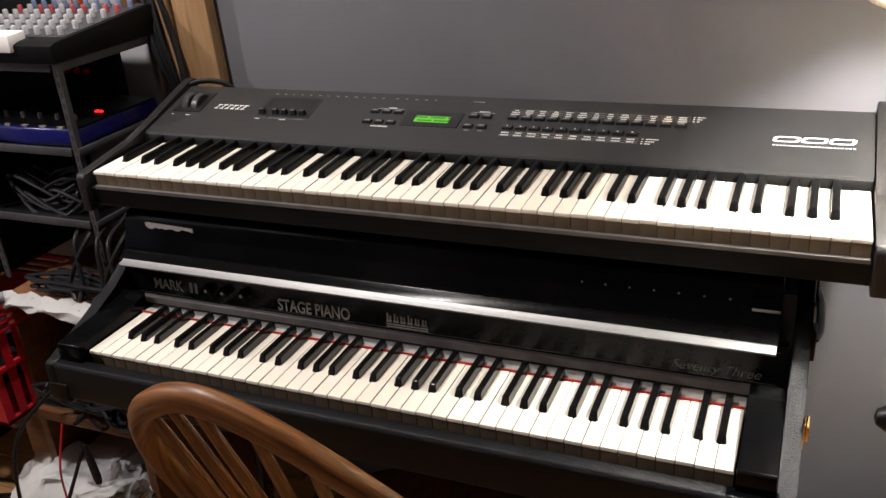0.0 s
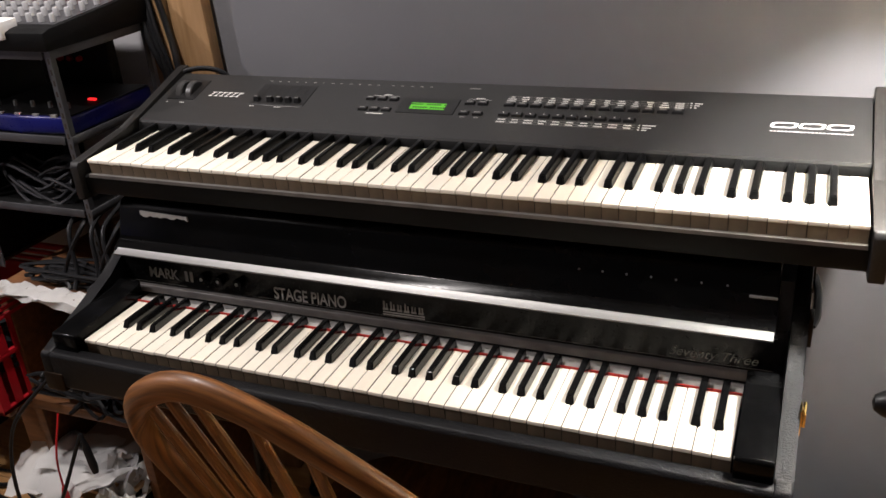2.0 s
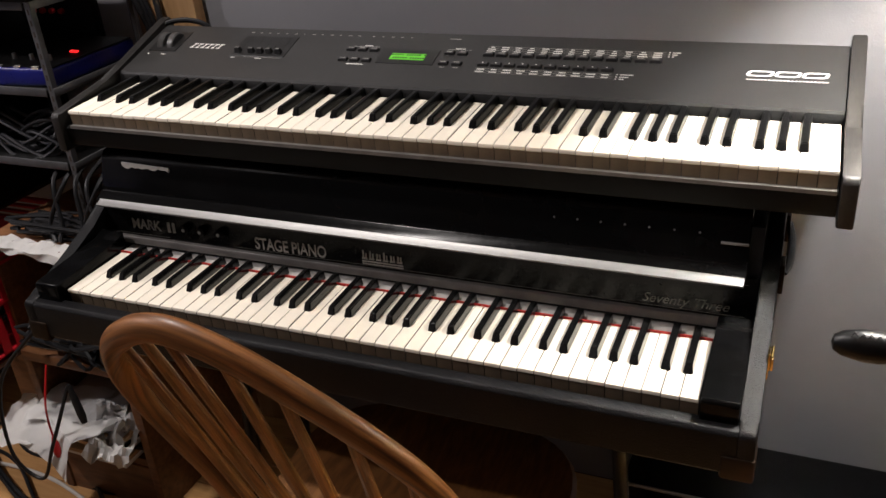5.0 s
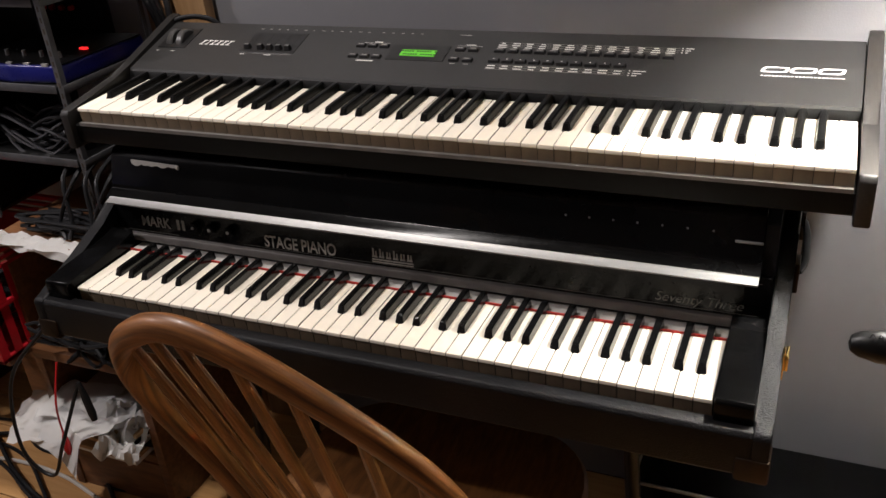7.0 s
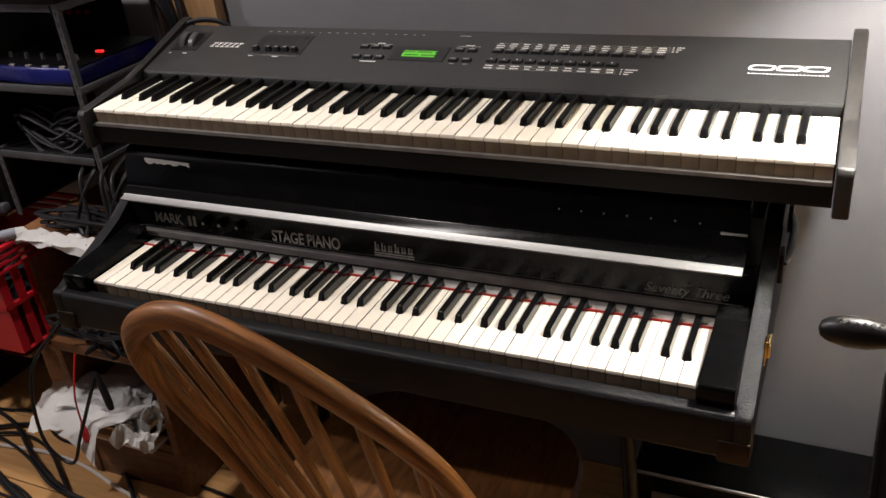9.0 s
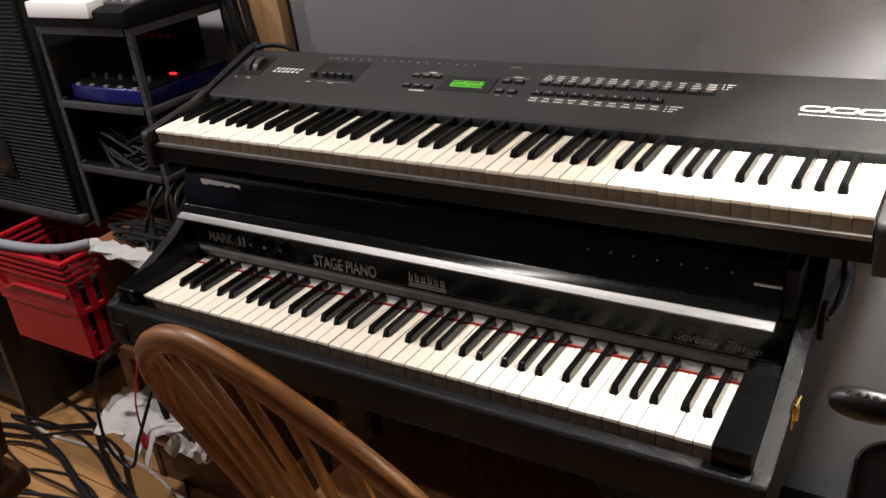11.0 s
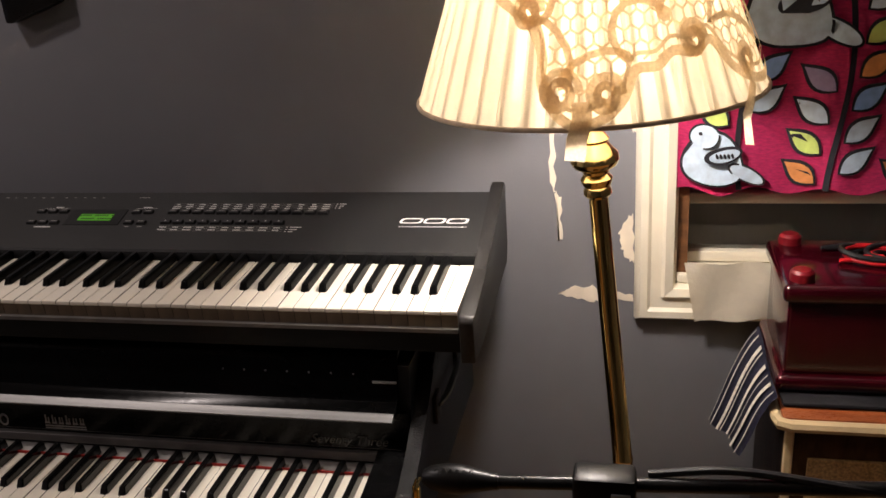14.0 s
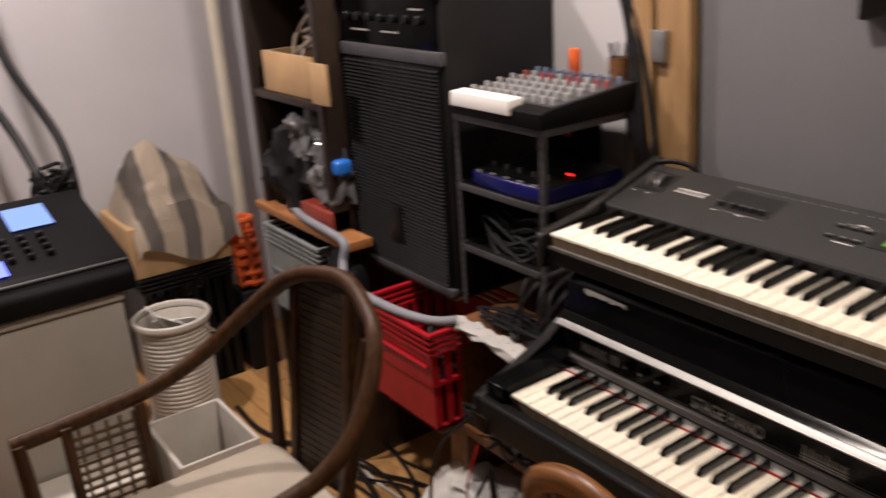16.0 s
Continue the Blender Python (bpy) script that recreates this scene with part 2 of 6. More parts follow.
def curve(pts, n=8):
    """A smooth line through points (Catmull-Rom)."""
    pts = [Vector(p) for p in pts]
    full = [2 * pts[0] - pts[1], *pts, 2 * pts[-1] - pts[-2]]
    out = []
    for i in range(len(pts) - 1):
        p0, p1, p2, p3 = full[i:i + 4]
        for k in range(n):
            t = k / n
            out.append(0.5 * ((2 * p1) + (p2 - p0) * t + (2 * p0 - 5 * p1 + 4 * p2 - p3) * t * t + (3 * p1 - p0 - 3 * p2 + p3) * t ** 3))
    return out + [pts[-1]]


def finish(name, bm, material, smooth=True):
    bmesh.ops.recalc_face_normals(bm, faces=bm.faces)
    me = bpy.data.meshes.new(name)
    bm.to_mesh(me)
    bm.free()
    if material:
        me.materials.append(M[material] if isinstance(material, str) else material)
    if smooth and len(me.polygons):
        me.shade_smooth()
        me.set_sharp_from_angle(angle=radians(35))
    return me


def part(name, bm, material, parent, label="", smooth=True):
    ob = new(name, finish(name, bm, material, smooth))
    ob.parent = parent
    ob.matrix_parent_inverse = parent.matrix_basis.inverted()
    return tagged(ob, label) if label else ob


def sub(name, bm, material, parent, label=""):
    """A piece of a part, in world coordinates; parts have no turn of their own."""
    ob = new(name, finish(name, bm, material))
    ob.parent = parent
    return tagged(ob, label) if label else ob


def thing(name, label, category, at=(0, 0, 0), group="", turn=0.0):
    ob = new(name)
    ob.empty_display_size = 0.05
    ob.matrix_basis = pose(*at, 0, 0, turn)
    return tagged(ob, label, category, group)


def solid(name, bm, material, label, category, group="", kind=""):
    """A thing that is one mesh."""
    ob = new(name, finish(name, bm, material))
    return tagged(ob, label, category, group, kind)


def strand(owner, pts, r, n, material):
    """One cable of a bundle."""
    bm = bmesh.new()
    tube(bm, pts, r, n)
    part("strand", bm, material, owner)


def letters(text, size, m, shear=0.0, width=None, bold=0.0):
    """Text as a mesh, laid by the matrix m; width: the length it is stretched to."""
    cu = bpy.data.curves.new("letters", "FONT")
    cu.body, cu.size, cu.shear, cu.offset = text, size, shear, bold
    ob = bpy.data.objects.new("letters", cu)
    scene.collection.objects.link(ob)
    me = bpy.data.meshes.new_from_object(ob.evaluated_get(bpy.context.evaluated_depsgraph_get()))
    bpy.data.objects.remove(ob)
    xs = [v.co.x for v in me.vertices]
    k = width / (max(xs) - min(xs)) if width else 1
    lo = min(xs)
    for v in me.vertices:
        v.co.x = (v.co.x - lo) * k
    me.transform(m)
    bm = bmesh.new()
    bm.from_mesh(me)
    bpy.data.meshes.remove(me)
    return bm


# ---- the room ----
WALL_Y, WEST, EAST, SOUTH, TOP = 0.42, -2.05, 2.55, -2.6, 2.4
WIN = (1.53, 2.32, 0.83, 1.95)

room = new("floor")
tagged(room, "warm orange-brown varnished wooden floor boards", "floor", kind="structure")
bm = bmesh.new()
bx(bm, WEST - 0.1, SOUTH - 0.1, -0.1, EAST + 0.1, WALL_Y + 0.1, -0.012)
part("floor_base", bm, "gap", room)

bm = bmesh.new()
x0, x1, z0, z1 = WIN
for a in ((-0.135, 0, x0, TOP), (x1, 0, EAST + 0.1, TOP), (x0, 0, x1, z0), (x0, z1, x1, TOP)):
    bx(bm, a[0], WALL_Y, a[1], a[2], WALL_Y + 0.14, a[3])
solid("wall_north", bm, "wall", "dark blue-grey satin painted wall with peeling patches", "wall", kind="structure")
bm = bmesh.new()
bx(bm, WEST - 0.1, WALL_Y, 0, -0.135, WALL_Y + 0.14, TOP)
solid("wall_north_west", bm, "pale_wall", "pale lilac-grey painted wall behind the rack and amplifier", "wall", kind="structure")
bm = bmesh.new()
bx(bm, WEST - 0.1, SOUTH, 0, WEST, WALL_Y, TOP)
solid("wall_west", bm, "pale_wall", "pale lilac-grey painted wall", "wall", kind="structure")
bm = bmesh.new()
bx(bm, EAST, SOUTH, 0, EAST + 0.1, WALL_Y, TOP)
solid("wall_east", bm, "wall", "dark blue-grey painted wall", "wall", kind="structure")
bm = bmesh.new()
bx(bm, WEST - 0.1, SOUTH - 0.1, 0, EAST + 0.1, SOUTH, TOP)
solid("wall_south", bm, "wall", "dark blue-grey painted wall", "wall", kind="structure")
bm = bmesh.new()
bx(bm, WEST - 0.1, SOUTH - 0.1, TOP, EAST + 0.1, WALL_Y + 0.14, TOP + 0.1)
solid("ceiling", bm, "ceiling", "plain off-white painted ceiling", "ceiling", kind="structure")

# ---- piano keys ----
W = 0.0235
BLACKS = {"c": -0.0025, "d": 0.0025, "f": -0.0035, "g": 0.0, "a": 0.0035}


def key_meshes(tag, length, white, black, top, w):
    bm = bmesh.new()
    prism(bm, [(length, 0), (0.0025, 0), (0.0007, -0.0007), (0, -0.0025), (0, -0.0055), (0.0022, -0.0075), (0.0022, -0.026), (length, -0.026)], -w, w)
    bmesh.ops.bevel(bm, geom=[e for e in bm.edges if abs(e.verts[0].co.z) < 1e-6 and abs(e.verts[1].co.z) < 1e-6 and e.verts[0].co.x == e.verts[1].co.x], offset=0.0008, segments=1, affect="EDGES")
    me_w = finish(tag + "_white_key", bm, white)
    me_w.materials.append(M["key_front_shade"])
    me_w.materials.append(M["key_side_shade"])
    # Painted shade goes on the lower fronts and on the sides facing the gaps.
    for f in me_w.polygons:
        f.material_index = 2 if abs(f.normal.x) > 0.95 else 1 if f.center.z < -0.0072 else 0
    bm = bmesh.new()
    low = [(-0.0065, 0.0485, -0.001), (0.0065, 0.0485, -0.001), (0.0065, length + 0.012, -0.001), (-0.0065, length + 0.012, -0.001)]
    high = [(-0.0046, 0.0545, top), (0.0046, 0.0545, top), (0.0046, length + 0.012, top + 0.001), (-0.0046, length + 0.012, top + 0.001)]
    a, b = [bm.verts.new(p) for p in low], [bm.verts.new(p) for p in high]
    bm.faces.new(a[::-1]), bm.faces.new(b)
    for i in range(4):
        bm.faces.new((a[i], a[(i + 1) % 4], b[(i + 1) % 4], b[i]))
    bmesh.ops.bevel(bm, geom=[e for e in bm.edges if max(v.co.z for v in e.verts) > 0.005 and min(v.co.y for v in e.verts) < length], offset=0.0016, segments=2, affect="EDGES")
    me_b = finish(tag + "_black_key", bm, black)
    return me_w, me_b


def lay_keys(owner, meshes, count, first, x0, y0, z0, slope=0.0):
    """White keys from the note named first, and the black ones between them."""
    scale_names = "cdefgab"
    at = scale_names.index(first)
    rnd = random.Random(5)
    for i in range(count):
        for k, name in ((0, "white_key"), (1, "black_key")):
            note = scale_names[(at + i) % 7]
            if k and (note not in BLACKS or i == count - 1):
                continue
            ob = new(name, meshes[k])
            x = x0 + ((i + 1) * W + BLACKS[note] if k else (i + 0.5) * W)
            ob.parent = owner
            ob.matrix_parent_inverse = owner.matrix_basis.inverted()
            ob.matrix_basis = pose(x, y0, z0 + rnd.uniform(-0.0004, 0.0004), slope, rnd.uniform(-0.15, 0.15), 0)


# ---- the upper keyboard ----
def qp(x, y, h=0.0):
    """A place on the sloping control panel, h above it."""
    return (x, y - 0.287 * h, 0.98 + 0.3 * (y - 0.15) + 0.958 * h)


def patch(bm, xa, ya, xb, yb, h=0.0006, lean=0.0):
    quad(bm, qp(xa, ya, h), qp(xb, ya, h), qp(xb + lean, yb, h), qp(xa + lean, yb, h))


def slab(bm, xa, ya, xb, yb, h0, h1, ease=0.0008):
    """A low block on the panel."""
    low = [bm.verts.new(qp(*p, h0)) for p in ((xa, ya), (xb, ya), (xb, yb), (xa, yb))]
    high = [bm.verts.new(qp(*p, h1)) for p in ((xa + ease, ya + ease), (xb - ease, ya + ease), (xb - ease, yb - ease), (xa + ease, yb - ease))]
    bm.faces.new(low[::-1]), bm.faces.new(high)
    for i in range(4):
        bm.faces.new((low[i], low[(i + 1) % 4], high[(i + 1) % 4], high[i]))


synth = thing("synthesizer", "black 88-key synthesizer with a green display, standing on the stage piano", "synthesizer", (0.61, 0.15, 0.887))
bm = bmesh.new()
prism(bm, [(0.158, 0.9800), (0.312, 1.0255), (0.318, 1.023), (0.318, 0.90), (0.312, 0.894), (0.02, 0.894), (0.002, 0.897), (-0.002, 0.905), (-0.002, 0.9285), (0.004, 0.931), (0.148, 0.931), (0.152, 0.966), (0.156, 0.978)], -0.012, 1.2245)
part("case", bm, "synth_case", synth)
bm = bmesh.new()
prism(bm, [(0.1555, 0.9780), (0.1575, 0.98225), (0.3125, 1.02875), (0.3165, 1.0265), (0.317, 1.0215), (0.3120, 1.0235), (0.159, 0.978)], -0.0115, 1.224)
part("control_panel", bm, "synth", synth, "matt black sheet-metal panel")
bm = bmesh.new()
prism(bm, [(-0.004, 0.929), (-0.004, 0.9345), (0.003, 0.9345), (0.003, 0.929)], 0.0, 1.222)
part("front_rail", bm, "grey_strip", synth, "thin grey rail under the keys")
side = [(-0.013, 0.888), (-0.014, 0.950), (-0.009, 0.9575), (0.12, 0.9735), (0.165, 0.990), (0.312, 1.0400), (0.325, 1.043), (0.334, 1.036), (0.336, 0.93), (0.32, 0.90), (0.05, 0.888)]
for a, b in ((1.2255, 1.2460), (-0.0300, -0.0125)):
    bm = bmesh.new()
    prism(bm, side, a, b, bevel=0.003)
    part("end_cheek", bm, "cheek", synth, "black-stained wooden end cheek with worn edges")
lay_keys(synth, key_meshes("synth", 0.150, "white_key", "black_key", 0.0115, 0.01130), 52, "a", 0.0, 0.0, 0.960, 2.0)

# wheels
bm = bmesh.new()
slab(bm, 0.004, 0.226, 0.066, 0.290, 0.0, 0.0014)
wheelbox = part("wheel_plate", bm, "bezel", synth, "recessed plate of the two wheels")
for x in (0.024, 0.046):
    bm = bmesh.new()
    lathe(bm, [(0.024, -0.007), (0.026, -0.005), (0.026, 0.005), (0.024, 0.007)], qp(x, 0.258, -0.010), 36, Matrix.Rotation(radians(90), 3, "Y"))
    part("wheel", bm, "smoky", synth, "smoky grey pitch wheel" if x < 0.03 else "smoky grey modulation wheel")
# maker's mark as plain slanted strokes
bm = bmesh.new()
for i in range(6):
    patch(bm, 0.090 + i * 0.0118, 0.2405, 0.098 + i * 0.0118, 0.2428, lean=0.000)
    patch(bm, 0.0925 + i * 0.0118, 0.2428, 0.095 + i * 0.0118, 0.2522, lean=0.004)
    patch(bm, 0.094 + i * 0.0118, 0.2522, 0.103 + i * 0.0118, 0.2545)
part("emblem", bm, "print", synth)
# sliders
bm = bmesh.new()
slab(bm, 0.192, 0.222, 0.305, 0.286, 0.0, 0.0008)
part("slider_plate", bm, "bezel", synth)
for i, x in enumerate((0.204, 0.232, 0.251, 0.270, 0.289)):
    bm = bmesh.new()
    slab(bm, x - 0.002, 0.228, x + 0.002, 0.281, 0.0007, 0.0010, 0.0003)
    part("slider_slot", bm, "bezel", synth)
    bm = bmesh.new()
    slab(bm, x - 0.006, 0.2295, x + 0.006, 0.2385, 0.001, 0.010, 0.0015)
    cap = part("slider_cap", bm, "button", synth)
    bm = bmesh.new()
    patch(bm, x - 0.004, 0.2335, x + 0.004, 0.2345, 0.0104)
    part("slider_line", bm, "dim_print", synth)


def button(x, y, w=0.017, d=0.0095):
    bm = bmesh.new()
    slab(bm, x - w / 2, y - d / 2, x + w / 2, y + d / 2, 0.0, 0.0042, 0.0011)
    part("button", bm, "button", synth)


labels, faint = bmesh.new(), bmesh.new()
for x, y in [(0.427 + 0.0225 * i, 0.255) for i in range(3)] + [(0.425 + 0.0225 * i, 0.224) for i in range(3)] + [(0.613, 0.254), (0.636, 0.254), (0.612, 0.225), (0.636, 0.225)]:
    button(x, y)
    patch(faint, x - 0.005, y - 0.0005, x + 0.005, y + 0.0012, 0.0046)
patch(labels, 0.428, 0.2645, 0.478, 0.2650), patch(labels, 0.448, 0.2665, 0.463, 0.2688)
patch(labels, 0.436, 0.2115, 0.468, 0.2140), patch(labels, 0.606, 0.2650, 0.648, 0.2655), patch(labels, 0.619, 0.2672, 0.636, 0.2692)
for x in (0.612, 0.636):
    patch(faint, x - 0.004, 0.2140, x + 0.005, 0.2158)
rnd = random.Random(2)
for i in range(13):
    x = 0.682 + i * 0.0226
    button(x, 0.2545, 0.018)
    patch(faint, x - 0.005, 0.2545, x + 0.005, 0.2560, 0.0046)
    for j, y in enumerate((0.2645, 0.2700, 0.2755)):
        half = rnd.uniform(0.003, 0.0075)
        patch(labels, x - half, y, x + half, y + 0.0020)
for j, y in enumerate((0.2675, 0.2730, 0.2785)):
    patch(faint, 0.674, y, 0.966, y + 0.0005)
    patch(labels, 0.969, y - 0.001, 0.9715, y + 0.0012), patch(labels, 0.975, y - 0.001, 0.975 + 0.006 * (j + 1) / 1.5, y + 0.0010)
for i in range(10):
    x = 0.681 + i * 0.0226
    button(x, 0.2270, 0.018)
    patch(labels, x - 0.0012, 0.2265, x + 0.0012, 0.2285, 0.0046)
    for y in (0.2065, 0.2130):
        half = rnd.uniform(0.004, 0.0075)
        patch(labels, x - half, y, x + half, y + 0.0022)
for j, y in enumerate((0.2045, 0.2100, 0.2160)):
    patch(faint, 0.672, y, 0.896, y + 0.0005)
    patch(labels, 0.901, y - 0.001, 0.9035, y + 0.0012), patch(labels, 0.907, y - 0.001, 0.915 + 0.006 * j, y + 0.0010)
for i in range(18):
    x = 0.196 + 0.0187 * i + (0.010 if i > 12 else 0)
    patch(faint, x, 0.2955, x + rnd.uniform(0.003, 0.007), 0.2972)
patch(faint, 0.597, 0.2955, 0.618, 0.2972)
for a, b in ((0.196, 0.206), (0.248, 0.262), (0.008, 0.013), (0.040, 0.050)):
    patch(labels, a, 0.2155, b, 0.2172)
patch(faint, 0.222, 0.2190, 0.300, 0.2196)
tagged(part("label_print", labels, "print", synth), kind="stuff")
tagged(part("rule_print", faint, "dim_print", synth), kind="stuff")
# display
bm = bmesh.new()
slab(bm, 0.488, 0.2185, 0.594, 0.2620, 0.0, 0.0012)
part("display_bezel", bm, "bezel", synth)
bm = bmesh.new()
slab(bm, 0.510, 0.2300, 0.574, 0.2475, 0.001, 0.0018, 0.0003)
part("display", bm, "lcd", synth, "lit green display")
bm = bmesh.new()
for j, y in enumerate((0.2325, 0.2410)):
    for i in range(14):
        if (i * 5 + j * 3) % 7:
            patch(bm, 0.511 + i * 0.0046, y, 0.5142 + i * 0.0046, y + 0.0040, 0.0021)
part("display_text", bm, mat("dark_lcd_print", (0.010, 0.05, 0.006), 0.5), synth)
# model mark as three plain rounded outlines with a line of unreadable print
bm = bmesh.new()
for xa, xb in ((1.089, 1.126), (1.128, 1.163), (1.165, 1.200)):
    ring = []
    for k in range(28):
        a = k * 2 * math.pi / 28
        cx, cy = (xa + xb) / 2, 0.2345
        px = math.copysign(abs(math.cos(a)) ** 0.45, math.cos(a))
        py = math.copysign(abs(math.sin(a)) ** 0.45, math.sin(a))
        ring.append([(cx + px * ((xb - xa) / 2 - e) + py * 0.002, cy + py * (0.0068 - e * 0.55)) for e in (0, 0.0045)])
    for a, b in zip(ring, ring[1:] + ring[:1]):
        quad(bm, qp(*a[0], 0.0006), qp(*b[0], 0.0006), qp(*b[1], 0.0006), qp(*a[1], 0.0006))
for i in range(22):
    x = 1.089 + i * 0.0051
    patch(bm, x, 0.2185, x + 0.0036, 0.2202)
part("model_mark", bm, "print", synth)

# ---- the stage piano ----
piano = thing("stage_piano", "black 73-key electric stage piano in a tolex-covered road case", "electric piano", (0.59, 0.08, 0.0))
RX, RY, RZ = 0.085, -0.181, 0.720
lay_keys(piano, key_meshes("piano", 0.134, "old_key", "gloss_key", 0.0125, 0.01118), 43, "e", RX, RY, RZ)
rim = [(-0.214, 0.698), (-0.209, 0.7045), (-0.19, 0.7085), (-0.12, 0.7330), (-0.045, 0.764), (0.02, 0.800), (0.06, 0.838), (0.10, 0.862), (0.36, 0.872), (0.366, 0.866), (0.366, 0.640), (0.36, 0.634), (-0.205, 0.634), (-0.214, 0.642)]
for a, b in ((1.1455, 1.1675), (0.0125, 0.034)):
    bm = bmesh.new()
    prism(bm, rim, a, b, bevel=0.004)
    part("case_side", bm, "tolex", piano, "pebbled black tolex")
bm = bmesh.new()
prism(bm, [(-0.2135, 0.642), (-0.2135, 0.698), (-0.2085, 0.7042), (-0.190, 0.7042), (-0.186, 0.700), (-0.186, 0.660), (0.36, 0.660), (0.36, 0.634), (-0.2055, 0.634)], 0.033, 1.1465, bevel=0.002)
part("case_front", bm, "tolex", piano, "pebbled black tolex")
for xa, xb in ((1.0985, 1.1445), (0.035, 0.0825)):
    bm = bmesh.new()
    prism(bm, [(-0.198, 0.700), (-0.198, 0.731), (-0.195, 0.735), (-0.05, 0.742), (-0.03, 0.752), (-0.03, 0.700)], xa, xb, bevel=0.002)
    part("key_block", bm, "gloss", piano, "glossy black end block")
bm = bmesh.new()
bx(bm, RX, -0.0485, 0.700, RX + 43 * W, -0.0465, 0.7235)
part("red_felt_strip", bm, "red_felt", piano)
bm = bmesh.new()
bx(bm, RX, -0.0465, 0.700, RX + 43 * W, -0.018, 0.7205)
part("felt_strip", bm, "felt_grey", piano, "pale felt behind the keys")
bm = bmesh.new()
prism(bm, [(-0.024, 0.7265), (-0.021, 0.7385), (-0.006, 0.7390), (-0.006, 0.7255)], 0.036, 1.1430, bevel=0.001)
part("lower_rail", bm, "grey_strip", piano, "worn grey metal rail")
bm = bmesh.new()
prism(bm, [(-0.0135, 0.7385), (-0.0085, 0.8000), (0.004, 0.8000), (0.004, 0.7385)], 0.036, 1.1430)
part("name_panel", bm, "name", piano, "black name panel with silver print")


def np_(x, z):
    """A place on the face of the name panel."""
    return (x, -0.0142 + 0.0813 * (z - 0.7385), z)


print_bm = bmesh.new()
for xa, xb, z in ((0.036, 0.170, 0.7425), (0.305, 1.130, 0.7425), (0.300, 1.132, 0.7905), (0.040, 0.235, 0.7905)):
    quad(print_bm, np_(xa, z), np_(xb, z), np_(xb, z + 0.0006), np_(xa, z + 0.0006))
part("panel_rule", print_bm, "dull_shaded_silver", piano)
face = Matrix(((1, 0, 0, 0), (0, 0.0813, -1, 0), (0, 1, 0, 0), (0, 0, 0, 1)))
# MARK and II take the duller silver to paint in the shadow over them.
for text, x, z, size, width, shear, bold, name in (("MARK", 0.093, 0.7535, 0.026, 0.063, 0, 0.0006, "title_mark"), ("II", 0.169, 0.7535, 0.026, 0.017, 0, 0.0006, "title_mark"), ("STAGE PIANO", 0.349, 0.7455, 0.029, 0.136, 0, 0.0006, "title_stage"), ("Seventy Three", 0.993, 0.7480, 0.020, 0.118, 0.35, 0.0, "title_size")):
    place = Matrix.Translation(Vector(np_(x, z)) + Vector((0, -0.0004, 0))) @ face
    part(name, letters(text, size, place, shear, width, bold), "dull_shaded_silver" if name != "title_stage" else "silver", piano, "silver printed words", smooth=False)
bm = bmesh.new()
for i in range(6):
    a = 0.550 + i * 0.0122
    quad(bm, np_(a, 0.7525), np_(a + 0.0095, 0.7525), np_(a + 0.0095, 0.7560), np_(a, 0.7560))
    quad(bm, np_(a + 0.001, 0.7560), np_(a + 0.004, 0.7560), np_(a + 0.004, 0.768 if i in (0, 1, 3) else 0.7645), np_(a + 0.001, 0.768 if i in (0, 1, 3) else 0.7645))
    quad(bm, np_(a + 0.006, 0.7560), np_(a + 0.0085, 0.7560), np_(a + 0.0085, 0.7640), np_(a + 0.006, 0.7640))
for z in (0.7440, 0.7480):
    quad(bm, np_(0.550, z), np_(0.622, z), np_(0.622, z + 0.0026), np_(0.550, z + 0.0026))
part("emblem", bm, "silver", piano)
for x in (0.212, 0.246, 0.284):
    bm = bmesh.new()
    turn = Matrix.Rotation(radians(90), 3, "X")
    lathe(bm, [(0.0085, 0.0), (0.0085, 0.010), (0.007, 0.012), (0.0, 0.012)], np_(x, 0.7665), 20, turn)
    part("control_knob", bm, "gloss", piano)
    bm = bmesh.new()
    lathe(bm, [(0.0030, 0.0118), (0.0030, 0.0128), (0.0, 0.0128)], np_(x, 0.7665), 12, turn)
    part("knob_cap", bm, "alu", piano)
bm = bmesh.new()
prism(bm, [(-0.0385, 0.8030), (-0.0385, 0.8045), (-0.0365, 0.8055), (-0.0275, 0.8082), (-0.0255, 0.8100), (-0.0245, 0.8100), (-0.0245, 0.8005), (-0.036, 0.8005)], 0.046, 1.1265)
part("aluminium_rail", bm, "alu", piano, "bright brushed aluminium rail")
bm = bmesh.new()
prism(bm, [(-0.0243, 0.8005), (-0.0243, 0.8075), (-0.004, 0.8165), (-0.002, 0.822), (0.012, 0.872), (0.020, 0.882), (0.034, 0.886), (0.345, 0.886), (0.352, 0.880), (0.352, 0.80)], 0.0345, 1.1275, bevel=0.002)
part("lid", bm, "gloss", piano, "glossy black harp cover")
bm = bmesh.new()
prism(bm, [(0.0, 0.80), (0.010, 0.868), (0.35, 0.876), (0.35, 0.80)], 1.1285, 1.1450)
part("lid_end", bm, "tolex", piano)
